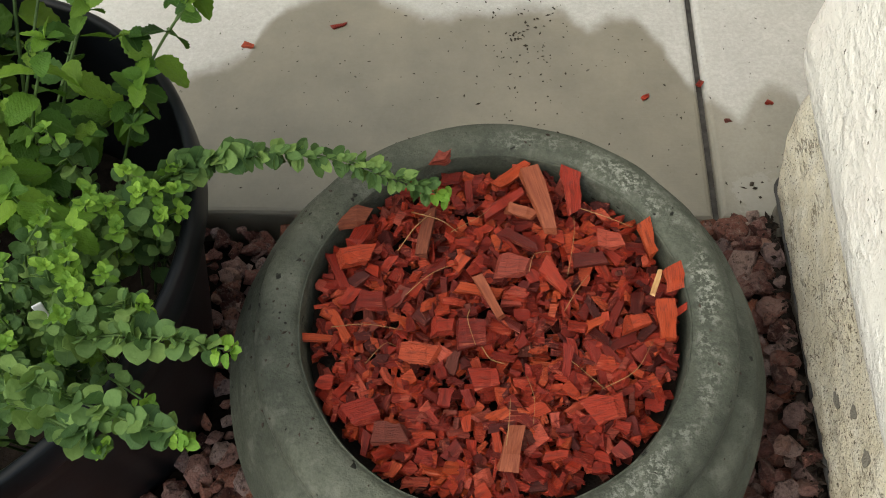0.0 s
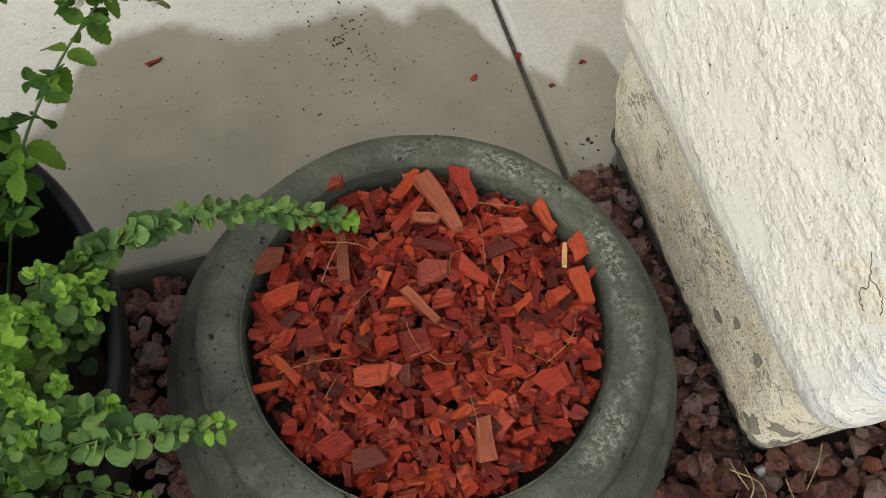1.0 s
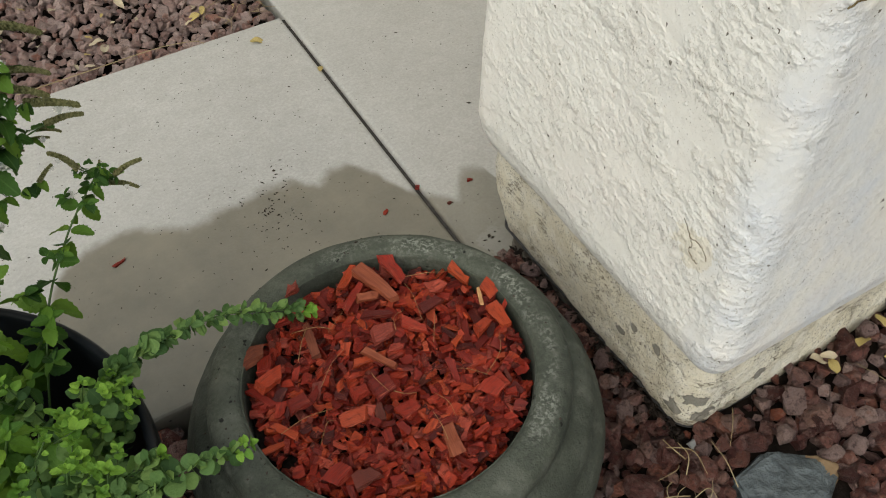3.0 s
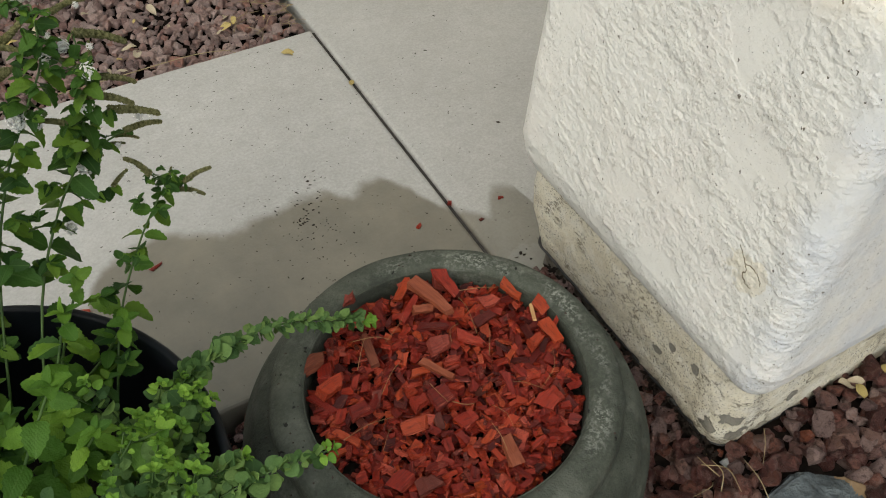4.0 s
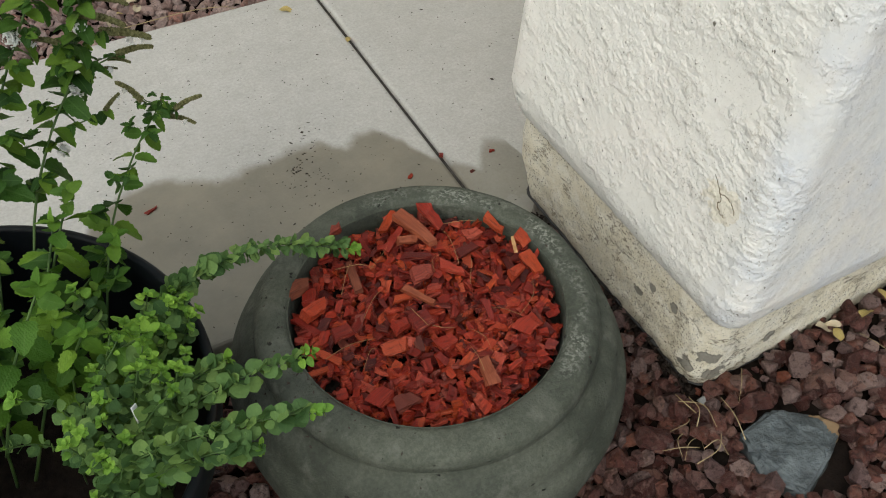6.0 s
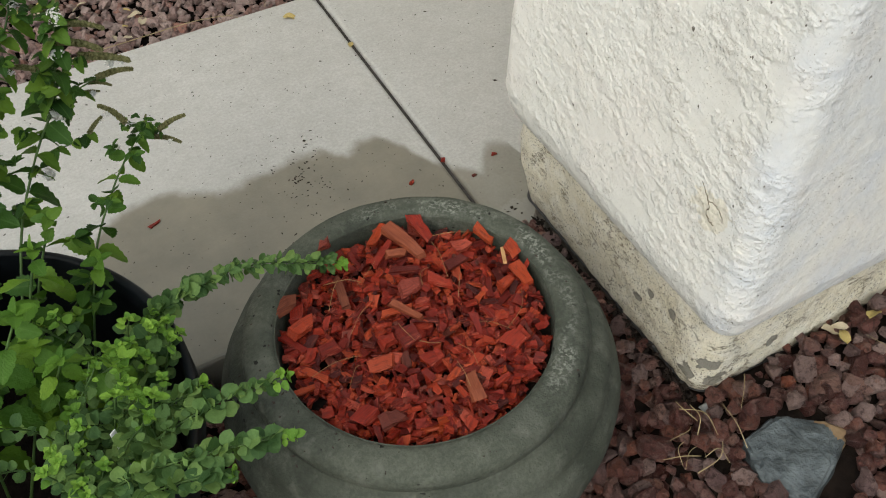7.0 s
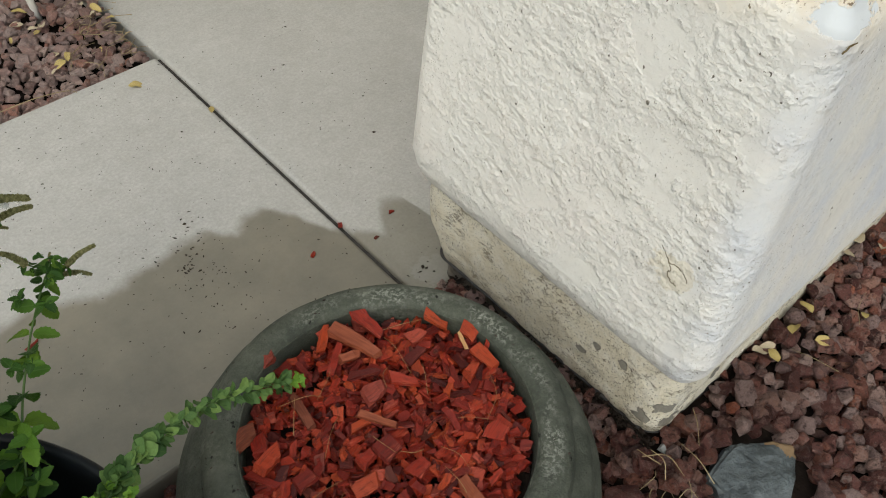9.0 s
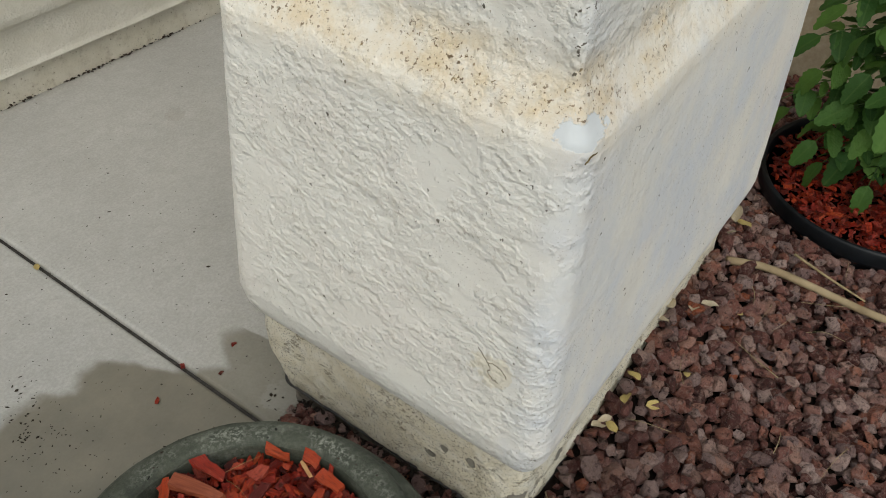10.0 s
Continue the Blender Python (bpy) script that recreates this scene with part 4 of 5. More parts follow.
# ---- leaves and stems ----
def leaf_mesh(name, material, width, toothed, fold, curl, seed):
    """A blade along +x, one unit long, folded at the midrib, its rim toothed or plain."""
    r = random.Random(seed)
    n = 13 if toothed else 8
    verts, faces = [], []
    for i in range(n):
        u = i / (n - 1)
        half = width * 0.5 * ((math.sin(math.pi * u ** 0.74) ** 0.60 if toothed else math.sin(math.pi * u ** 0.82) ** 0.62) if 0 < u < 1 else 0.0)
        if toothed and 0 < i < n - 1:
            half *= 1.07 if i % 2 else 0.92
        lift = -curl * u * u
        for k in (-1.0, -0.5, 0.0, 0.5, 1.0):
            y = k * half
            wave = (0.02 if toothed else 0.045) * math.sin(9 * u + 3 * k + seed) * abs(k)
            verts.append((u + (0.03 if toothed and i % 2 and abs(k) == 1 else 0), y, lift + fold * abs(y) - 0.35 * fold * abs(y) * abs(k) + wave + r.uniform(-0.006, 0.006)))
    for i in range(n - 1):
        for k in range(4):
            a = i * 5 + k
            faces.append((a, a + 5, a + 6, a + 1))
    me = bpy.data.meshes.new(name)
    me.from_pydata(verts, [], faces)
    me.update()
    me.shade_smooth()
    me.materials.append(material)
    return me


MINT_LEAVES = [leaf_mesh("leaf", MINT, 0.64 + 0.04 * k, True, 0.40, 0.14 + 0.16 * k, k) for k in range(4)]
YOUNG_MINT = [leaf_mesh("leaf", LIGHT_MINT, 0.66 + 0.05 * k, True, 0.40, 0.14 + 0.16 * k, 70 + k) for k in range(3)]
OREG_LEAVES = [leaf_mesh("leaf", OREG, 0.92 + 0.05 * k, False, 0.24, -0.16 + 0.12 * k, 10 + k) for k in range(4)]
CREEP_LEAVES = [leaf_mesh("leaf", OREG, 0.58 + 0.05 * k, False, 0.4, 0.1 * k, 30 + k) for k in range(3)]
TIP_LEAVES = [leaf_mesh("leaf", TIPS, 0.74, False, 0.5, 0.15, 20 + k) for k in range(2)]


def add_leaf(stem, mesh, at, way, size, r, roll=0.4, facing=(0, 0, 1)):
    way = Vector(way).normalized()
    side = Vector(facing).cross(way)
    side = side.normalized() if side.length > 0.05 else Vector((0, 1, 0))
    up = way.cross(side)
    m = Matrix((way, side, up)).transposed().to_4x4() @ Matrix.Rotation(r.gauss(0, roll), 4, 'X')
    ob = new("leaf", mesh)
    ob.parent = stem
    ob.matrix_basis = Matrix.Translation(at) @ m @ Matrix.Diagonal((size, size, size, 1))
    return ob


def spike_mesh(seed):
    """A curved flower head beaded with small dried calyxes."""
    r = random.Random(seed)
    verts, faces = [], []
    v, f = tube([(0.1 * k, 0, 0.10 * math.sin(0.1 * k * 2.4)) for k in range(11)], 0.035, 5, 0.5)
    verts += v
    faces += f
    for k in range(30):
        for s in range(6):
            u = (k + 0.3 * (s % 2)) / 30
            a = s * math.pi / 3 + k * 0.5
            rad = 0.095 * (1 - 0.55 * u)
            c = Vector((u, rad * math.cos(a) * 0.75, 0.10 * math.sin(u * 2.4) + rad * math.sin(a) * 0.75))
            d = 0.034 * r.uniform(0.7, 1.3)
            b = len(verts)
            verts += [c + Vector((d * 1.3, 0, 0)), c + Vector((-d, 0, 0)), c + Vector((0, d, 0)), c + Vector((0, -d, 0)), c + Vector((0, 0, d)), c + Vector((0, 0, -d))]
            faces += [(b, b + 2, b + 4), (b, b + 4, b + 3), (b, b + 3, b + 5), (b, b + 5, b + 2), (b + 1, b + 4, b + 2), (b + 1, b + 3, b + 4), (b + 1, b + 5, b + 3), (b + 1, b + 2, b + 5)]
    me = bpy.data.meshes.new("flower_spike")
    me.from_pydata([tuple(p) for p in verts], [], faces)
    me.update()
    me.materials.append(FLOWER)
    return me


def tuft_mesh(seed):
    """A loose tuft of tiny white florets."""
    r = random.Random(seed)
    verts, faces = [], []
    for k in range(120):
        d = Vector((r.gauss(0, 1), r.gauss(0, 1), r.gauss(0, 1))).normalized()
        c = d * r.uniform(0.4, 1.0)
        u = d.orthogonal().normalized() * 0.17
        w = d.cross(u).normalized() * 0.17
        b = len(verts)
        verts += [c + u, c + w, c - u, c - w, c + d * 0.12]
        faces += [(b, b + 1, b + 4), (b + 1, b + 2, b + 4), (b + 2, b + 3, b + 4), (b + 3, b, b + 4)]
    me = bpy.data.meshes.new("blossom")
    me.from_pydata([tuple(p) for p in verts], [], faces)
    me.update()
    me.materials.append(BLOSSOM)
    return me


SPIKES = [spike_mesh(k) for k in range(2)]
TUFT = tuft_mesh(4)


def put_spike(stem, at, way, size, r, white=True):
    add_leaf(stem, r.choice(SPIKES), at, way, size, r, 1.5).name = "flower_spike"
    if white:
        add_leaf(stem, TUFT, Vector(at) + Vector(way).normalized() * size * 0.15, way, 0.0075, r).name = "blossom"


def mint_stem(plant, ctrl, size, pairs, seed, flowers=0, radius=0.0022, spread=1.0, lean=0.15, start=0.12, shoots=0, blades=MINT_LEAVES):
    r = random.Random(seed)
    pts = curve_points(ctrl, 24)
    v, f = tube(pts, radius, 6, 0.55)
    stem = from_arrays("stem", v, f, STEM, plant)
    base = r.uniform(0, 6.28)
    for k in range(pairs):
        u = start + (1 - start) * (k + 0.5) / pairs
        i = min(int(u * 23), 22)
        p = pts[i].lerp(pts[i + 1], u * 23 - i)
        ax = (pts[i + 1] - pts[i]).normalized()
        a = base + k * math.pi / 2 + r.gauss(0, 0.25)
        e1 = ax.orthogonal().normalized()
        e2 = ax.cross(e1)
        sz = size * (1.2 - 0.75 * u if flowers else 1.0 - 0.35 * u) * r.uniform(0.8, 1.15)
        for sgn in (0, math.pi):
            way = (math.cos(a + sgn) * e1 + math.sin(a + sgn) * e2) * spread + ax * r.uniform(-0.1, 0.35) + Vector((0, 0, lean - r.uniform(0.1, 0.55)))
            add_leaf(stem, r.choice(blades), p + way.normalized() * radius, way, sz * r.uniform(0.85, 1.1), r, 0.35)
            if shoots and k % 2 == 0 and r.random() < shoots:
                q = p + way.normalized() * sz * 0.55 + Vector((0, 0, 0.012))
                for s2 in range(6):
                    w2 = Vector((r.gauss(0, 1), r.gauss(0, 1), 0.2))
                    add_leaf(stem, r.choice(blades), q, w2, sz * r.uniform(0.4, 0.6), r)
    tip = pts[-1]
    ax = (pts[-1] - pts[-3]).normalized()
    if not flowers:
        for k in range(4):
            a = k * math.pi / 2
            add_leaf(stem, r.choice(blades), tip, Vector((math.cos(a), math.sin(a), 0.55)), size * 0.42, r)
    for k in range(max(0, flowers)):
        i = 23 if k < 3 else max(8, 23 - 2 * (k - 2))
        az = r.gauss(0.1, 0.5) if k % 4 else r.gauss(2.8, 0.5)
        way = Vector((math.cos(az), math.sin(az), r.uniform(-0.15, 0.3)))
        stalk = pts[i] + way.normalized() * (0.004 if k < 3 else r.uniform(0.012, 0.03))
        if k >= 3:
            v, f = tube([pts[i], pts[i].lerp(stalk, 0.5) + Vector((0, 0, 0.003)), stalk], radius * 0.5, 5)
            part_stalk = from_arrays("flower_stalk", v, f, STEM, stem)
            for q in range(3):
                add_leaf(stem, r.choice(blades), stalk, Vector((r.gauss(0, 1), r.gauss(0, 1), r.uniform(-0.5, 0.3))), size * r.uniform(0.3, 0.45), r)
        put_spike(stem, stalk, way, r.uniform(0.042, 0.066), r, r.random() < 0.75)
    return stem


def spike_between(stem, base, tip):
    """One flower head from its foot to its tip."""
    a, b = Vector(base), Vector(tip)
    r = random.Random(int(1000 * (a.x + b.z)))
    near = min((v.co for v in stem.data.vertices), key=lambda c: (c - a).length + 0.8 * max(0.0, c.z - a.z))
    bend = near.lerp(a, 0.5) + Vector((0, 0, -0.004))
    v, f = tube(curve_points([near, bend, a, a.lerp(b, 0.2)], 8), 0.0009, 5)
    from_arrays("flower_stalk", v, f, STEM, stem)
    for u in (0.35, 0.7, 1.0):
        for q in range(2):
            add_leaf(stem, r.choice(MINT_LEAVES), near.lerp(a, u), Vector((r.gauss(0, 1), r.gauss(0, 1), r.uniform(-0.5, 0.3))), r.uniform(0.010, 0.020), r)
    head = add_leaf(stem, r.choice(SPIKES), a, b - a, (b - a).length, r, 0.6)
    head.name = "flower_spike"
    head.matrix_basis = head.matrix_basis @ Matrix.Diagonal((1.0, 1.1, 1.1, 1.0))
    if r.random() < 0.5:
        tuft_at(stem, a.lerp(b, r.uniform(0.5, 0.85)), 0.0045)


def tuft_at(stem, at, size):
    r = random.Random(int(9000 * size))
    add_leaf(stem, TUFT, Vector(at), (1, 0, 0), size, r, 2.0).name = "blossom"


def oregano_stem(plant, ctrl, size, pairs, seed, radius=0.0014, tips=2, start=0.02, shrink=0.35, rise=1.1, blades=OREG_LEAVES):
    """A stem with crossed pairs of round leaves that face its tip and the sky, a young rosette at its end."""
    r = random.Random(seed)
    n = 20
    pts = curve_points(ctrl, n)
    v, f = tube(pts, radius, 5, 0.6)
    stem = from_arrays("stem", v, f, STEM, plant)
    base = r.uniform(0, 6.28)
    for k in range(pairs):
        u = start + (1 - start) * (k + 0.6) / pairs
        i = min(int(u * (n - 1)), n - 2)
        p = pts[i].lerp(pts[i + 1], u * (n - 1) - i)
        ax = (pts[i + 1] - pts[i]).normalized()
        a = base + k * math.pi / 2 + r.gauss(0, 0.6)
        e1 = ax.orthogonal().normalized()
        e2 = ax.cross(e1)
        young = k >= pairs - tips
        sz = size * (1.0 - shrink * u) * r.uniform(0.55, 1.3) * (0.8 if young else 1.0)
        for sgn in (0, math.pi):
            out = math.cos(a + sgn) * e1 + math.sin(a + sgn) * e2
            up = max(0.0, out.z) * (1 - abs(ax.z))
            way = out * (1 - 0.6 * up) + ax * (r.uniform(0.1, 0.5) + 0.8 * up) + Vector((0, 0, r.uniform(-0.15, 0.15)))
            face = 0.45 * ax + 0.25 * out + Vector((r.gauss(0, 0.5), r.gauss(0, 0.5) - 0.25, rise))
            add_leaf(stem, r.choice(TIP_LEAVES if young else OREG_LEAVES if u < 0.42 else blades), p + way.normalized() * 0.0025, way + Vector((r.gauss(0, 0.2), r.gauss(0, 0.2), r.gauss(0, 0.2))), sz * r.uniform(0.8, 1.15), r, 0.35, face)
    ax = (pts[-1] - pts[-2]).normalized()
    for k in range(6):
        a = base + k * math.pi / 2 + (0.6 if k > 3 else 0)
        e1 = ax.orthogonal().normalized()
        e2 = ax.cross(e1)
        out = math.cos(a) * e1 + math.sin(a) * e2
        add_leaf(stem, r.choice(TIP_LEAVES), pts[-1], (0.55 if k < 4 else 1.2) * ax + out, size * (0.55 if k < 4 else 0.38), r, 0.3, ax - 0.4 * out)
    return stem


CX, CY = -0.92, -0.262
mint = tagged(new("mint_plant"), "tall green mint with flower spikes in a black pot", "plant")
stem_a = mint_stem(mint, [(-0.69, -0.18, 0.30), (-0.635, -0.10, 0.41), (-0.585, -0.035, 0.45), (-0.545, 0.015, 0.462), (-0.515, 0.046, 0.470)], 0.034, 13, 1, -1, radius=0.0016, shoots=0.7)
stem_b = mint_stem(mint, [(-0.77, -0.20, 0.30), (-0.71, -0.05, 0.42), (-0.656, 0.028, 0.48), (-0.610, 0.046, 0.534), (-0.596, 0.05, 0.565), (-0.575, 0.05, 0.613), (-0.569, 0.045, 0.655)], 0.040, 18, 2, -1, radius=0.0018, shoots=1.0, start=0.2)
stem_c = mint_stem(mint, [(-0.80, -0.16, 0.30), (-0.74, -0.02, 0.45), (-0.690, 0.04, 0.54), (-0.641, 0.05, 0.615), (-0.606, 0.064, 0.663), (-0.595, 0.075, 0.72)], 0.040, 18, 3, -1, radius=0.0018, shoots=1.0, start=0.2)
spike_between(stem_a, (-0.539, 0.055, 0.473), (-0.564, 0.051, 0.510))
spike_between(stem_a, (-0.504, 0.042, 0.455), (-0.466, 0.038, 0.463))
spike_between(stem_a, (-0.513, 0.042, 0.447), (-0.484, 0.038, 0.423))
spike_between(stem_a, (-0.516, 0.050, 0.461), (-0.511, 0.046, 0.480))
spike_between(stem_b, (-0.563, 0.120, 0.649), (-0.514, 0.116, 0.618))
spike_between(stem_b, (-0.588, 0.090, 0.641), (-0.568, 0.086, 0.618))
spike_between(stem_b, (-0.560, 0.060, 0.626), (-0.522, 0.056, 0.605))
spike_between(stem_b, (-0.575, 0.046, 0.616), (-0.534, 0.042, 0.587))
spike_between(stem_b, (-0.560, 0.056, 0.583), (-0.508, 0.052, 0.557))
spike_between(stem_b, (-0.550, 0.056, 0.548), (-0.507, 0.052, 0.543))
spike_between(stem_b, (-0.561, 0.060, 0.542), (-0.538, 0.056, 0.529))
spike_between(stem_b, (-0.576, 0.080, 0.518), (-0.553, 0.076, 0.512))
spike_between(stem_b, (-0.602, 0.050, 0.534), (-0.582, 0.046, 0.530))
spike_between(stem_b, (-0.603, 0.050, 0.582), (-0.638, 0.046, 0.600))
spike_between(stem_b, (-0.585, 0.050, 0.478), (-0.561, 0.046, 0.499))
spike_between(stem_c, (-0.621, 0.090, 0.723), (-0.595, 0.086, 0.701))
spike_between(stem_c, (-0.578, 0.090, 0.698), (-0.542, 0.086, 0.702))
spike_between(stem_c, (-0.595, 0.070, 0.678), (-0.588, 0.066, 0.694))
spike_between(stem_c, (-0.558, 0.060, 0.650), (-0.554, 0.056, 0.673))
tuft_at(stem_b, (-0.607, 0.050, 0.528), 0.016)
tuft_at(stem_b, (-0.566, 0.045, 0.646), 0.01)
tuft_at(stem_b, (-0.581, 0.089, 0.657), 0.009)
tuft_at(stem_b, (-0.582, 0.045, 0.605), 0.011)
tuft_at(stem_b, (-0.648, 0.030, 0.454), 0.009)
tuft_at(stem_b, (-0.563, 0.050, 0.443), 0.008)
tuft_at(stem_c, (-0.603, 0.070, 0.662), 0.009)
tuft_at(stem_b, (-0.636, 0.050, 0.596), 0.008)
tuft_at(stem_a, (-0.515, 0.045, 0.458), 0.009)
tuft_at(stem_c, (-0.653, 0.050, 0.608), 0.012)
tuft_at(stem_b, (-0.530, 0.056, 0.562), 0.006)
mint_stem(mint, [(-0.80, -0.10, 0.30), (-0.76, 0.0, 0.48), (-0.70, 0.08, 0.60), (-0.66, 0.13, 0.66)], 0.040, 14, 4, 6, shoots=0.8)
mint_stem(mint, [(-0.84, -0.14, 0.30), (-0.80, -0.06, 0.50), (-0.74, -0.02, 0.62), (-0.70, 0.02, 0.71)], 0.040, 14, 8, 6, shoots=0.8)
mint_stem(mint, [(-0.76, -0.20, 0.30), (-0.72, -0.17, 0.42), (-0.68, -0.14, 0.50)], 0.046, 7, 5, 0, blades=YOUNG_MINT)
mint_stem(mint, [(-0.82, -0.26, 0.30), (-0.77, -0.25, 0.42), (-0.71, -0.23, 0.51)], 0.048, 7, 6, 0, blades=YOUNG_MINT)
mint_stem(mint, [(-0.74, -0.10, 0.30), (-0.67, -0.11, 0.37), (-0.63, -0.115, 0.425)], 0.044, 6, 7, 0, blades=YOUNG_MINT)
root = random.Random(31)
for k in range(72):
    x, y = root.uniform(-1.08, -0.72), root.uniform(-0.36, 0.0)
    if x + y > -0.90 or (x > -0.86 and y < -0.24):
        continue
    h = root.uniform(0.39, 0.53)
    dx, dy = root.gauss(0.025, 0.03), root.gauss(0.0, 0.03)
    mint_stem(mint, [(x, y, 0.20), (x + dx, y + dy, 0.28 + 0.5 * (h - 0.28)), (x + 2 * dx, y + 2 * dy, h)], root.uniform(0.034, 0.048), 7, 100 + k, 0, start=0.3, blades=YOUNG_MINT if k % 2 else MINT_LEAVES)

oregano = tagged(new("oregano_plant"), "bushy oregano with round leaves trailing over the pot's rim", "plant")
oregano_stem(oregano, [(-0.65, -0.23, 0.33), (-0.605, -0.205, 0.385), (-0.563, -0.191, 0.398), (-0.512, -0.176, 0.391), (-0.454, -0.170, 0.375), (-0.404, -0.173, 0.350), (-0.355, -0.179, 0.326)], 0.0175, 150, 1, tips=8, shrink=0.30, rise=1.0, blades=CREEP_LEAVES)
oregano_stem(oregano, [(-0.70, -0.36, 0.34), (-0.65, -0.365, 0.395), (-0.60, -0.372, 0.425), (-0.545, -0.382, 0.445), (-0.493, -0.394, 0.455)], 0.0150, 62, 2, tips=5, shrink=0.05, rise=1.2)
oregano_stem(oregano, [(-0.74, -0.38, 0.35), (-0.68, -0.40, 0.41), (-0.62, -0.425, 0.445), (-0.56, -0.447, 0.46), (-0.511, -0.463, 0.464)], 0.0150, 67, 3, tips=5, shrink=0.05, rise=1.2)
oregano_stem(oregano, [(-0.72, -0.40, 0.35), (-0.665, -0.425, 0.41), (-0.615, -0.445, 0.438), (-0.575, -0.465, 0.447)], 0.0150, 35, 12, shrink=0.05, rise=1.2)
oregano_stem(oregano, [(-0.71, -0.345, 0.34), (-0.655, -0.345, 0.40), (-0.605, -0.35, 0.43), (-0.57, -0.355, 0.445)], 0.0150, 32, 13, shrink=0.05, rise=1.2)
oregano_stem(oregano, [(-0.66, -0.25, 0.31), (-0.62, -0.245, 0.37), (-0.575, -0.247, 0.405)], 0.0175, 8, 4)
oregano_stem(oregano, [(-0.68, -0.28, 0.31), (-0.65, -0.275, 0.39), (-0.635, -0.27, 0.45)], 0.0185, 8, 5)
oregano_stem(oregano, [(-0.66, -0.21, 0.31), (-0.63, -0.20, 0.36), (-0.595, -0.20, 0.40)], 0.017, 8, 6)
for k, (x, y, h) in enumerate([(-0.651, -0.239, 0.42), (-0.624, -0.261, 0.44), (-0.646, -0.262, 0.43), (-0.593, -0.238, 0.42), (-0.582, -0.228, 0.41), (-0.585, -0.260, 0.42), (-0.618, -0.221, 0.43), (-0.600, -0.250, 0.44),
                               (-0.614, -0.280, 0.43), (-0.639, -0.305, 0.46), (-0.632, -0.339, 0.45), (-0.605, -0.330, 0.45), (-0.617, -0.352, 0.46), (-0.652, -0.325, 0.45)]):
    oregano_stem(oregano, [(x - 0.06, y + 0.004, 0.26), (x - 0.025, y, 0.26 + 0.6 * (h - 0.26)), (x, y, h)], 0.0165, 11, 400 + k, start=0.3, tips=2, shrink=0.15)
for k in range(200):
    a, d = root.uniform(-1.45, 0.22), 0.275 * math.sqrt(root.uniform(0.05, 1.0))
    x, y = CX + d * math.cos(a), CY + d * math.sin(a)
    if noise.noise(Vector((x * 15, y * 15, 3.0))) < 0.08 or x < -0.765 or math.dist((x, y), (-0.871, -0.247)) > 0.235:
        continue
    h = root.uniform(0.35, 0.455) + (0.02 if d < 0.2 else 0.0)
    dx, dy = root.gauss(0.014, 0.02), root.gauss(-0.006, 0.02)
    oregano_stem(oregano, [(x, y, 0.20), (x + dx, y + dy, 0.29 + 0.55 * (h - 0.29)), (x + 2.2 * dx, y + 2.2 * dy, h)], root.uniform(0.0145, 0.0195), 9, 200 + k, start=0.3)


# white plastic label pushed into the pot's soil
bm = bmesh.new()
box(bm, -0.004, 0.004, -0.0008, 0.0008, 0.0, 0.10)
bmesh.ops.bevel(bm, geom=bm.edges[:], offset=0.0006, segments=1, affect='EDGES')
tag = part("plant_label", bm, plain_mat("white_plastic", (0.70, 0.71, 0.72), (0.80, 0.81, 0.82), 30, 0.45, 0.4, 0.05, 0.001))
tag.matrix_world = pose(-0.670, -0.360, 0.318, -8, 6, 38)
tagged(tag, "narrow white plastic plant label stuck between oregano stems", "plant label")


# ---- second pot's planting ----
mulch(1.26, -0.68, 0.252, 0.112, "wood_mulch", "red wood chip mulch in the low black pot", 200, 2200, 9, 0.004)
shrub = tagged(new("leafy_plant"), "dark green leafy plant with divided leaves in the low black pot", "plant")


def divided_leaf(stem, base, tip, size, seed):
    """A leaf stalk with pairs of lobed leaflets and one at its end, hanging a little."""
    r = random.Random(seed)
    a, b = Vector(base), Vector(tip)
    pts = curve_points([a, a.lerp(b, 0.5) + Vector((0, 0, 0.12 * (b - a).length)), b], 12)
    v, f = tube(pts, 0.0022, 5, 0.5)
    stalk = from_arrays("leaf_stalk", v, f, STEM, stem)
    for k, u in enumerate((0.42, 0.60, 0.76, 0.90)):
        p = pts[int(u * 11)]
        ax = (pts[int(u * 11)] - pts[int(u * 11) - 1]).normalized()
        side = ax.cross(Vector((0, 0, 1))).normalized()
        for sgn in (-1, 1):
            add_leaf(stem, r.choice(LEAFLETS), p, side * sgn + ax * r.uniform(0.3, 0.7) + Vector((0, 0, r.uniform(-0.5, 0.0))), size * (0.55 if k % 2 else 0.95) * r.uniform(0.8, 1.1), r, 0.3)
    add_leaf(stem, r.choice(LEAFLETS), b, (b - pts[-3]) + Vector((0, 0, -0.01)), size * 1.1, r, 0.3)
    stalk.name = "leaf_stalk"


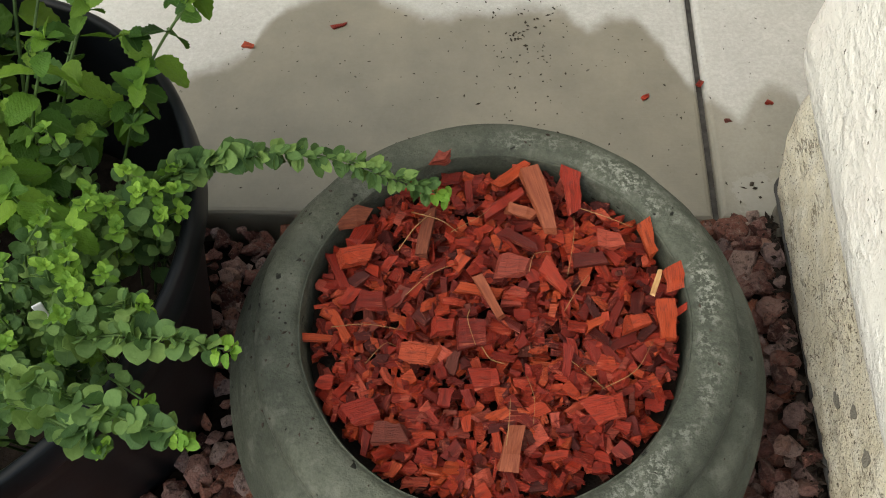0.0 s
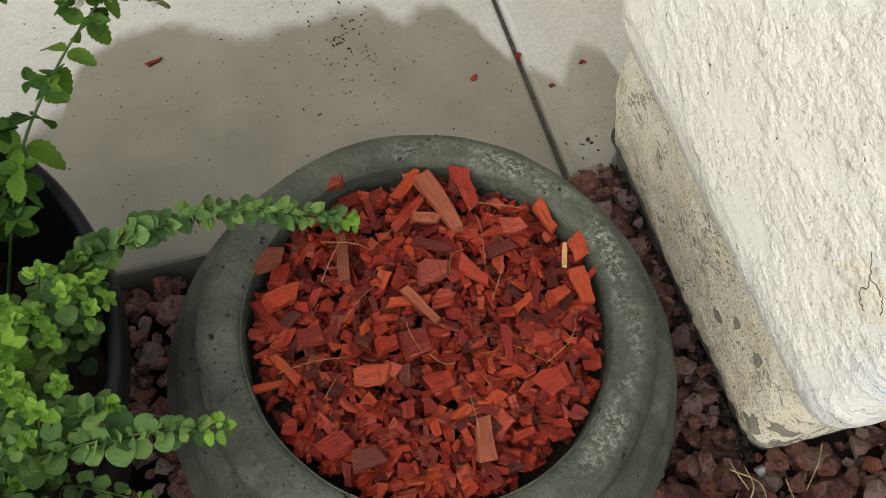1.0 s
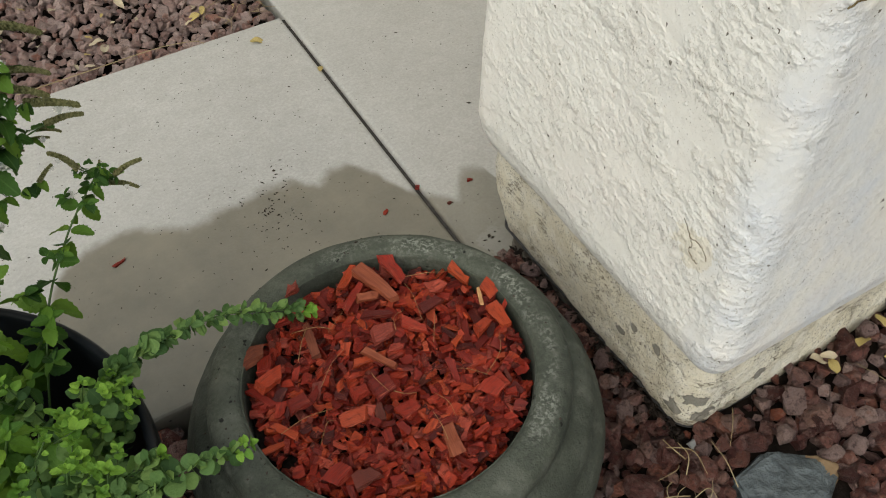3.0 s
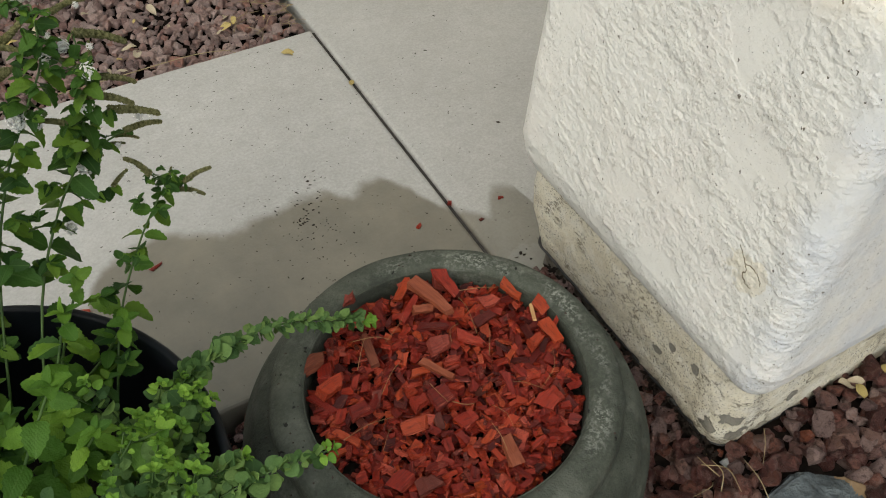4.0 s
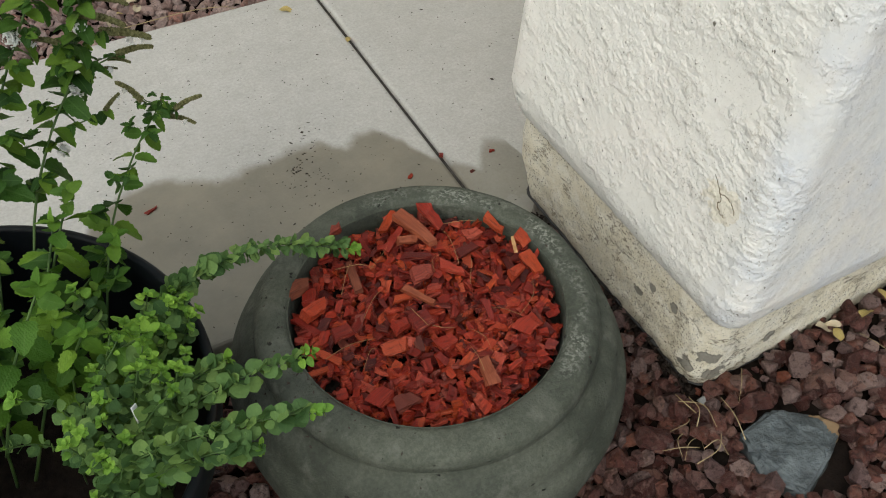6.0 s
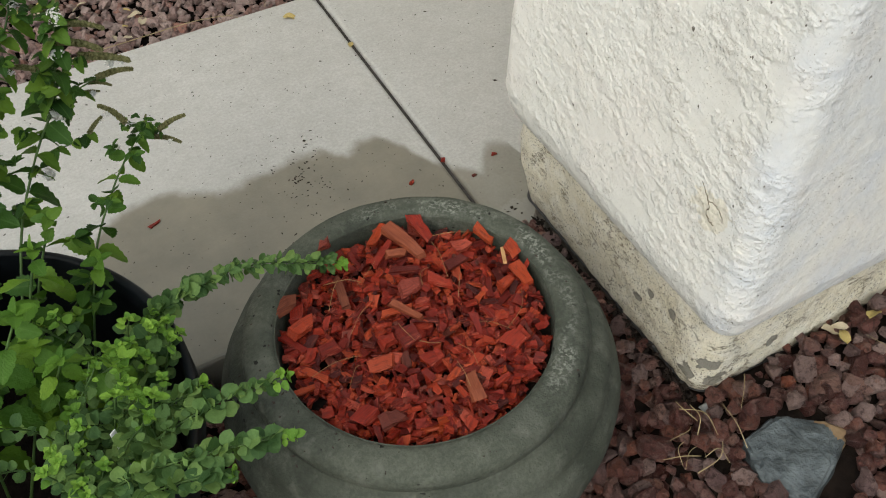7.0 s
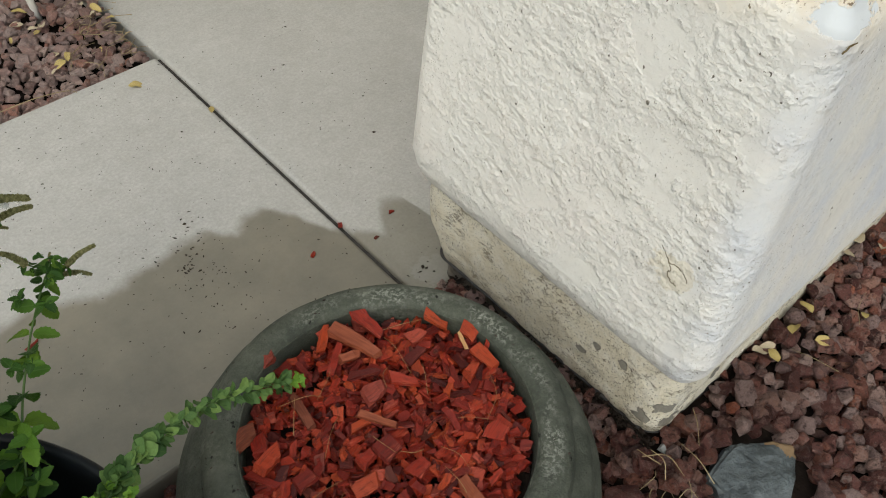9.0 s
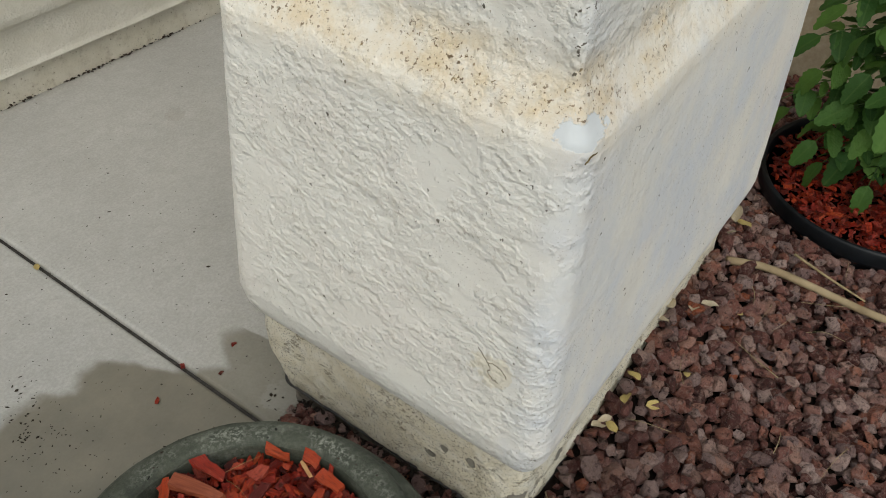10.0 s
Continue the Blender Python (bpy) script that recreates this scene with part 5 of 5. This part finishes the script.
LEAFLETS = [leaf_mesh("leaf", SHRUB, 0.50 + 0.05 * k, True, 0.30, 0.10 + 0.12 * k, 50 + k) for k in range(3)]
for k, (tx, ty, h) in enumerate(((1.24, -0.62, 0.72), (1.30, -0.66, 0.80), (1.34, -0.74, 0.70), (1.22, -0.74, 0.62), (1.18, -0.66, 0.50))):
    foot = Vector((1.27 + 0.02 * math.cos(k), -0.68 + 0.02 * math.sin(k), 0.09))
    line = curve_points([foot, foot.lerp(Vector((tx, ty, h)), 0.5) + Vector((0.01, 0.01, 0.02)), (tx, ty, h)], 14)
    v, f = tube(line, 0.0045, 6, 0.5)
    stalk = from_arrays("stem", v, f, STEM, shrub)
    for q in range(9):
        p = line[3 + int(q * 1.15)]
        az = q * 2.4 + k * 1.3
        out = Vector((math.cos(az), math.sin(az), root.uniform(-0.25, 0.25))) * root.uniform(0.11, 0.18)
        divided_leaf(stalk, p, p + out, root.uniform(0.060, 0.085), 500 + 10 * k + q)
    if k == 0:
        for q, (base, tip) in enumerate((((1.23, -0.60, 0.34), (1.13, -0.455, 0.285)), ((1.23, -0.60, 0.42), (1.14, -0.49, 0.385)), ((1.24, -0.63, 0.24), (1.16, -0.555, 0.17)), ((1.24, -0.66, 0.26), (1.14, -0.66, 0.17)),
                                         ((1.24, -0.60, 0.55), (1.14, -0.49, 0.53)), ((1.24, -0.62, 0.64), (1.15, -0.52, 0.66)), ((1.23, -0.64, 0.34), (1.12, -0.62, 0.31)), ((1.23, -0.64, 0.44), (1.12, -0.58, 0.42)),
                                         ((1.22, -0.58, 0.36), (1.11, -0.435, 0.31)), ((1.22, -0.58, 0.46), (1.13, -0.465, 0.46)), ((1.22, -0.60, 0.30), (1.12, -0.53, 0.24)), ((1.22, -0.62, 0.50), (1.11, -0.55, 0.50)), ((1.22, -0.64, 0.38), (1.11, -0.66, 0.36)), ((1.22, -0.66, 0.48), (1.11, -0.64, 0.48)), ((1.23, -0.60, 0.60), (1.13, -0.50, 0.59)), ((1.23, -0.66, 0.58), (1.12, -0.62, 0.58)))):
            divided_leaf(stalk, base, tip, 0.066, 600 + q)


# ---- loose things on the ground ----
def slate_rock():
    bm = bmesh.new()
    for p in ((-0.050, 0.052, 0.036), (0.006, 0.062, 0.040), (0.062, 0.022, 0.034), (0.078, -0.004, 0.028), (0.024, -0.030, 0.050), (-0.034, -0.058, 0.044), (-0.062, -0.006, 0.034), (-0.056, 0.028, 0.042),
              (-0.064, 0.066, -0.04), (0.010, 0.074, -0.04), (0.086, 0.020, -0.04), (0.088, -0.012, -0.04), (0.030, -0.048, -0.04), (-0.038, -0.074, -0.04), (-0.078, -0.012, -0.04)):
        bm.verts.new(p)
    bmesh.ops.convex_hull(bm, input=bm.verts)
    bmesh.ops.bevel(bm, geom=bm.edges[:], offset=0.004, segments=2, affect='EDGES')
    bmesh.ops.triangulate(bm, faces=bm.faces[:])
    for k in range(3):
        bmesh.ops.subdivide_edges(bm, edges=[e for e in bm.edges if e.calc_length() > 0.006], cuts=1, use_grid_fill=True)
        bmesh.ops.triangulate(bm, faces=bm.faces[:])
    for v in bm.verts:
        p = v.co
        v.co = p + p.normalized() * (0.003 * noise.noise(p * 30) + 0.0010 * noise.noise(p * 120) - 0.0022 * (noise.noise(Vector((p.x * 18 + p.y * 9, p.y * 14, p.z * 60))) > 0.22))
    ob = part("slate_rock", bm, [SLATE, RUST])
    for poly in ob.data.polygons:
        c = poly.center
        poly.material_index = 1 if c.x + 0.25 * c.y > 0.056 + 0.010 * noise.noise(c * 50) else 0
    ob.matrix_world = pose(0.128, -0.608, 0.034, 4, -3, 0) @ Matrix.Diagonal((1.12, 1.05, 1.0, 1))
    return tagged(ob, "angular blue-grey slate rock with an ochre corner on the gravel", "rock")


slate_rock()


def strand(name, label, category, ctrl, radius, material, group="", taper=0.6, sides=6):
    v, f = tube(curve_points(ctrl, 14), radius, sides, taper)
    return tagged(from_arrays(name, v, f, material), label, category, group)


strand("bare_stick", "pale peeled stick lying on the lava gravel", "stick", [(0.790, -0.499, 0.118), (0.836, -0.560, 0.102), (0.857, -0.622, 0.088), (0.861, -0.70, 0.083), (0.861, -0.78, 0.082), (0.872, -0.88, 0.080), (0.895, -0.98, 0.078)], 0.0082, WOODSTICK, taper=0.95, sides=10)
strand("thin_twig", "thin grey twig lying beside the peeled stick", "twig", [(0.925, -0.599, 0.092), (0.898, -0.68, 0.092), (0.874, -0.757, 0.094)], 0.003, STRAW)


def flat_leaf(x, y, z, length, turn, material, label, seed, tilt=0.25):
    r = random.Random(seed)
    me = leaf_mesh("dry_leaf", material, 0.5, False, 0.5, 0.25, seed)
    ob = new("dry_leaf", me)
    ob.matrix_world = Matrix.LocRotScale((x, y, z), Euler((r.gauss(0, tilt), r.gauss(0, tilt), radians(turn))), (length, length, length))
    return tagged(ob, label, "dry leaf", "fallen leaves")


flat_leaf(-0.105, 0.862, 0.006, 0.040, -20, DRYLEAF, "small yellow dry leaf lying on the concrete path", 1, 0.05)
for k, (x, y, turn, ln, pale) in enumerate(((0.345, -0.50, 20, 0.038, 0), (0.275, -0.475, -30, 0.036, 1), (0.29, -0.515, 60, 0.032, 0), (0.54, -0.485, 80, 0.04, 1), (0.575, -0.475, 40, 0.045, 1), (0.68, -0.58, 75, 0.03, 0), (0.97, -0.45, 140, 0.045, 1), (0.60, -0.505, 10, 0.042, 1), (0.63, -0.51, -50, 0.036, 1), (0.365, -0.53, -40, 0.036, 0), (0.31, -0.495, 140, 0.025, 1), (0.47, -0.56, 30, 0.026, 0), (0.40, -0.50, 70, 0.03, 0), (0.90, -0.47, 20, 0.05, 1), (0.92, -0.50, 80, 0.04, 0), (0.86, -0.485, 120, 0.04, 1))):
    flat_leaf(x, y, ground_height(x, y) + 0.022, ln, turn, PALELEAF if pale else DRYLEAF, "curled pale dry leaf on the lava gravel" if pale else "curled yellow dry leaf on the lava gravel", 40 + k)
flat_leaf(-0.012, 0.672, 0.003, 0.026, 60, DRYLEAF, "small dry leaf caught in the slab joint", 2, 0.05)
strand("dry_straw", "long dry stem lying along the slab's edge", "straw", [(-0.62, 0.952, 0.008), (-0.45, 0.945, 0.012), (-0.30, 0.947, 0.010), (-0.22, 0.930, 0.008), (-0.20, 0.915, 0.004)], 0.0013, STRAW, "dry straw", 0.6, 5)
litter = random.Random(77)
for k in range(26):
    x, y = -0.012 - abs(litter.gauss(0, 0.05)), litter.uniform(0.945, 1.12)
    z, a, ln = ground_height(x, y) + litter.uniform(0.012, 0.024), litter.uniform(0, 6.28), litter.uniform(0.01, 0.03)
    strand("dry_straw", "short curled dry straw at the corner of the far bed", "straw", [(x - ln * math.cos(a), y - ln * math.sin(a), z), (x + litter.gauss(0, 0.008), y + litter.gauss(0, 0.008), z + 0.006), (x + ln * math.cos(a), y + ln * math.sin(a), z)], litter.uniform(0.0006, 0.0012), STRAW, "dry straw", 0.6, 4)
for k in range(40):
    x, y = litter.uniform(-0.75, -0.03), litter.uniform(0.96, 1.22)
    if k < 12:
        x = litter.uniform(-0.2, -0.02)
    pale = litter.random() < 0.6
    flat_leaf(x, y, ground_height(x, y) + 0.02, litter.uniform(0.014, 0.04), litter.uniform(0, 360), PALELEAF if pale else DRYLEAF, "bleached dry leaf on the far gravel bed" if pale else "yellowed dry leaf on the far gravel bed", 60 + k)
for k in range(34):
    if k < 14:
        x, y = litter.uniform(-0.16, -0.01), litter.uniform(0.95, 1.2)
    elif k < 18:
        x, y = litter.uniform(0.0, 0.12), litter.uniform(-0.56, -0.40)
        if blocked(x, y, 0.005):
            x, y = litter.uniform(-0.02, 0.04), litter.uniform(-0.60, -0.48)
    else:
        x, y = litter.uniform(0.2, 1.0), litter.uniform(-0.95, -0.50)
    z = ground_height(x, y) + 0.018
    a, ln = litter.uniform(0, 6.28), litter.uniform(0.02, 0.06)
    c, sn = math.cos(a), math.sin(a)
    strand("dry_straw", "thin dry straw on the gravel", "straw", [(x - ln * c, y - ln * sn, z), (x + litter.gauss(0, 0.006), y + litter.gauss(0, 0.006), z + 0.008), (x + ln * c, y + ln * sn, z + 0.003)], litter.uniform(0.0005, 0.0009), STRAW, "dry straw", 0.6, 4)
for k in range(7):
    x, y = litter.uniform(-0.035, 0.035), litter.uniform(-0.56, -0.44)
    z, a, ln = ground_height(x, y) + litter.uniform(0.016, 0.026), litter.uniform(0, 6.28), litter.uniform(0.016, 0.04)
    bend = litter.uniform(-0.02, 0.02)
    strand("dry_straw", "curled dry straw between the planter and the pillar", "straw", [(x - ln * math.cos(a), y - ln * math.sin(a), z), (x - bend * math.sin(a), y + bend * math.cos(a), z + 0.008), (x + ln * math.cos(a), y + ln * math.sin(a), z)], litter.uniform(0.0006, 0.0012), STRAW, "dry straw", 0.6, 5)
strand("dry_straw", "long dry straw standing against the pillar's foot", "straw", [(0.055, -0.452, 0.045), (0.040, -0.49, 0.05), (0.025, -0.54, 0.035)], 0.0007, STRAW, "dry straw", 0.6, 4)
strand("dry_straw", "long dry straw on the gravel", "straw", [(0.045, -0.545, 0.03), (0.065, -0.57, 0.045), (0.075, -0.61, 0.035)], 0.0008, STRAW, "dry straw", 0.6, 4)
for k in range(16):
    a, d = litter.uniform(0, 6.28), 0.15 * math.sqrt(litter.random())
    x, y, b, ln = PX + d * math.cos(a), PY + d * math.sin(a), litter.uniform(0, 6.28), litter.uniform(0.012, 0.034)
    strand("dry_needle", "thin tan needle lying on the red mulch", "needle", [(x - ln * math.cos(b), y - ln * math.sin(b), 0.304), (x + litter.gauss(0, 0.004), y + litter.gauss(0, 0.004), 0.313), (x + ln * math.cos(b), y + ln * math.sin(b), 0.307)], litter.uniform(0.0003, 0.0006), NEEDLE, "dry needles", 0.6, 4)

# pale stone wedged under the pillar's corner
st = new("pale_stone", STONE_MESH[3].copy())
st.data.materials[0] = plain_mat("pale_stone", (0.20, 0.21, 0.21), (0.36, 0.37, 0.36), 90, 0.8, 0.3, 0.5, 0.004)
st.matrix_world = Matrix.LocRotScale((0.070, -0.476, 0.056), Euler((0.3, 0.2, 0.5)), (0.016, 0.015, 0.014))
tagged(st, "pale grey stone wedged under the pillar's corner", "stone")

# red chips that fell on the path
for k, (x, y, turn, ln) in enumerate(((-0.084, 0.208, 30, 0.011), (0.096, 0.199, -20, 0.010), (0.032, 0.166, 10, 0.008), (-0.559, 0.352, 20, 0.024), (-0.70, 0.310, -15, 0.018), (-0.001, 0.235, 60, 0.012))):
    me = chip_mesh(random.Random(k + 5), ln, ln * (0.35 if k == 3 else 0.7), 0.004)
    ob = new("fallen_chip", me)
    ob.matrix_world = pose(x, y, 0.003, 0, 0, turn)
    tagged(ob, "small red wood chip fallen on the concrete path", "wood chip", "fallen chips")
for k, (x, y, turn, ln) in enumerate(((-0.187, -0.103, -25, 0.020), (-0.262, -0.068, 70, 0.012))):
    ob = new("fallen_chip", chip_mesh(random.Random(k + 15), ln, ln * 0.45, 0.004))
    ob.matrix_world = pose(x, y, rim_height(math.dist((x, y), (PX, PY))) + 0.002, -14, 8, turn)
    tagged(ob, "small red wood chip lying on the planter's rim", "wood chip", "fallen chips")


def crumbs(name, label, spots, material):
    """Specks of dirt, each a small jagged lump."""
    r = random.Random(len(spots))
    verts, faces = [], []
    for x, y, z, s in spots:
        b = len(verts)
        a, st2 = r.uniform(0, 3.14), r.uniform(1.0, 2.6)
        ca, sa = math.cos(a), math.sin(a)
        for u, v, w in ((1, 0, 0), (-1, 0, 0), (0, 1, 0), (0, -1, 0), (0, 0, 0.8), (0, 0, -0.4)):
            u, v, w = u * s * st2 * r.uniform(0.7, 1.2), v * s * r.uniform(0.7, 1.2), w * s
            verts.append((x + u * ca - v * sa, y + u * sa + v * ca, z + w))
        faces += [(b, b + 2, b + 4), (b + 2, b + 1, b + 4), (b + 1, b + 3, b + 4), (b + 3, b, b + 4), (b + 2, b, b + 5), (b + 1, b + 2, b + 5), (b + 3, b + 1, b + 5), (b, b + 3, b + 5)]
    return tagged(from_arrays(name, verts, faces, material, smooth=False), label, "dirt", kind="stuff")


spots = [(litter.gauss(-0.26, 0.05), litter.gauss(0.31, 0.08), 0.001, litter.uniform(0.0007, 0.0018)) for _ in range(95)]
spots += [(litter.uniform(-0.75, 0.35), litter.uniform(0.02, 0.9), 0.001, litter.uniform(0.0005, 0.0014)) for _ in range(520)]
spots += [(0.215, 0.401, 0.002, 0.0035), (0.201, 0.712, 0.001, 0.0025), (0.175, 0.712, 0.001, 0.0022), (0.268, 0.616, 0.001, 0.0022), (-0.092, 0.661, 0.001, 0.0025), (-0.223, 0.429, 0.002, 0.0035), (0.29, 0.83, 0.001, 0.002)]
spots += [(0.05 + litter.gauss(0, 0.03), 0.045 + litter.gauss(0, 0.02), 0.002, litter.uniform(0.001, 0.003)) for _ in range(8)]
spots += [(x, 1.272 - 0.0436 * x - 0.003 - abs(litter.gauss(0, 0.004)), 0.002 + abs(litter.gauss(0, 0.003)), litter.uniform(0.0015, 0.0045)) for x in [litter.gauss(litter.choice((0.34, 0.55, 0.67, 0.82)), 0.035) for _ in range(90)] + [litter.uniform(0.03, 1.5) for _ in range(60)]]
for k in range(34):
    u = litter.random()
    spots.append((-0.205 - 0.09 * u + litter.gauss(0, 0.012), 0.43 - 0.13 * u + litter.gauss(0, 0.018), 0.001, litter.uniform(0.0009, 0.0024)))
foot = []
for k in range(300):
    y = litter.uniform(-0.47, 0.0)
    x = 0.052 - abs(litter.gauss(0, 0.006))
    foot.append((x, y, ground_height(x, y) + litter.uniform(0.0, 0.022) * (1 if x > 0.044 else 0.4), litter.uniform(0.0015, 0.0045)))
crumbs("soil_crumbs", "dark soil crumbs heaped along the pillar's foot", foot, SOIL)
crumbs("dirt_specks", "dark specks of soil scattered on the concrete path", spots, DEBRIS)
spots = []
for k in range(110):
    a, d = litter.uniform(0, 6.283), litter.uniform(0.184, 0.236)
    if litter.random() < 0.5:
        a = litter.gauss(3.3, 0.5)
    spots.append((PX + d * math.cos(a), PY + d * math.sin(a), rim_height(d), litter.uniform(0.0006, 0.0019)))
crumbs("rim_specks", "dark specks of soil on the planter's rim", spots, DEBRIS)

# irrigation riser in the far bed
v, f = tube([(-0.15, 1.19, 0.0), (-0.155, 1.195, 0.09), (-0.158, 1.20, 0.20)], 0.0085, 12)
tagged(from_arrays("riser_pipe", v, f, PVC), "thin pale plastic riser pipe standing in the far gravel", "pipe")

# side wall behind the low pot
bm = bmesh.new()
box(bm, 1.66, 1.86, -3.0, 1.15, -0.2, 2.8)
tagged(part("wall_side", bm, plain_mat("tan_stucco", (0.33, 0.27, 0.19), (0.44, 0.37, 0.27), 60, 0.9, 0.2, 0.6, 0.004)), "tan stucco side wall beyond the low pot", "wall", kind="structure")
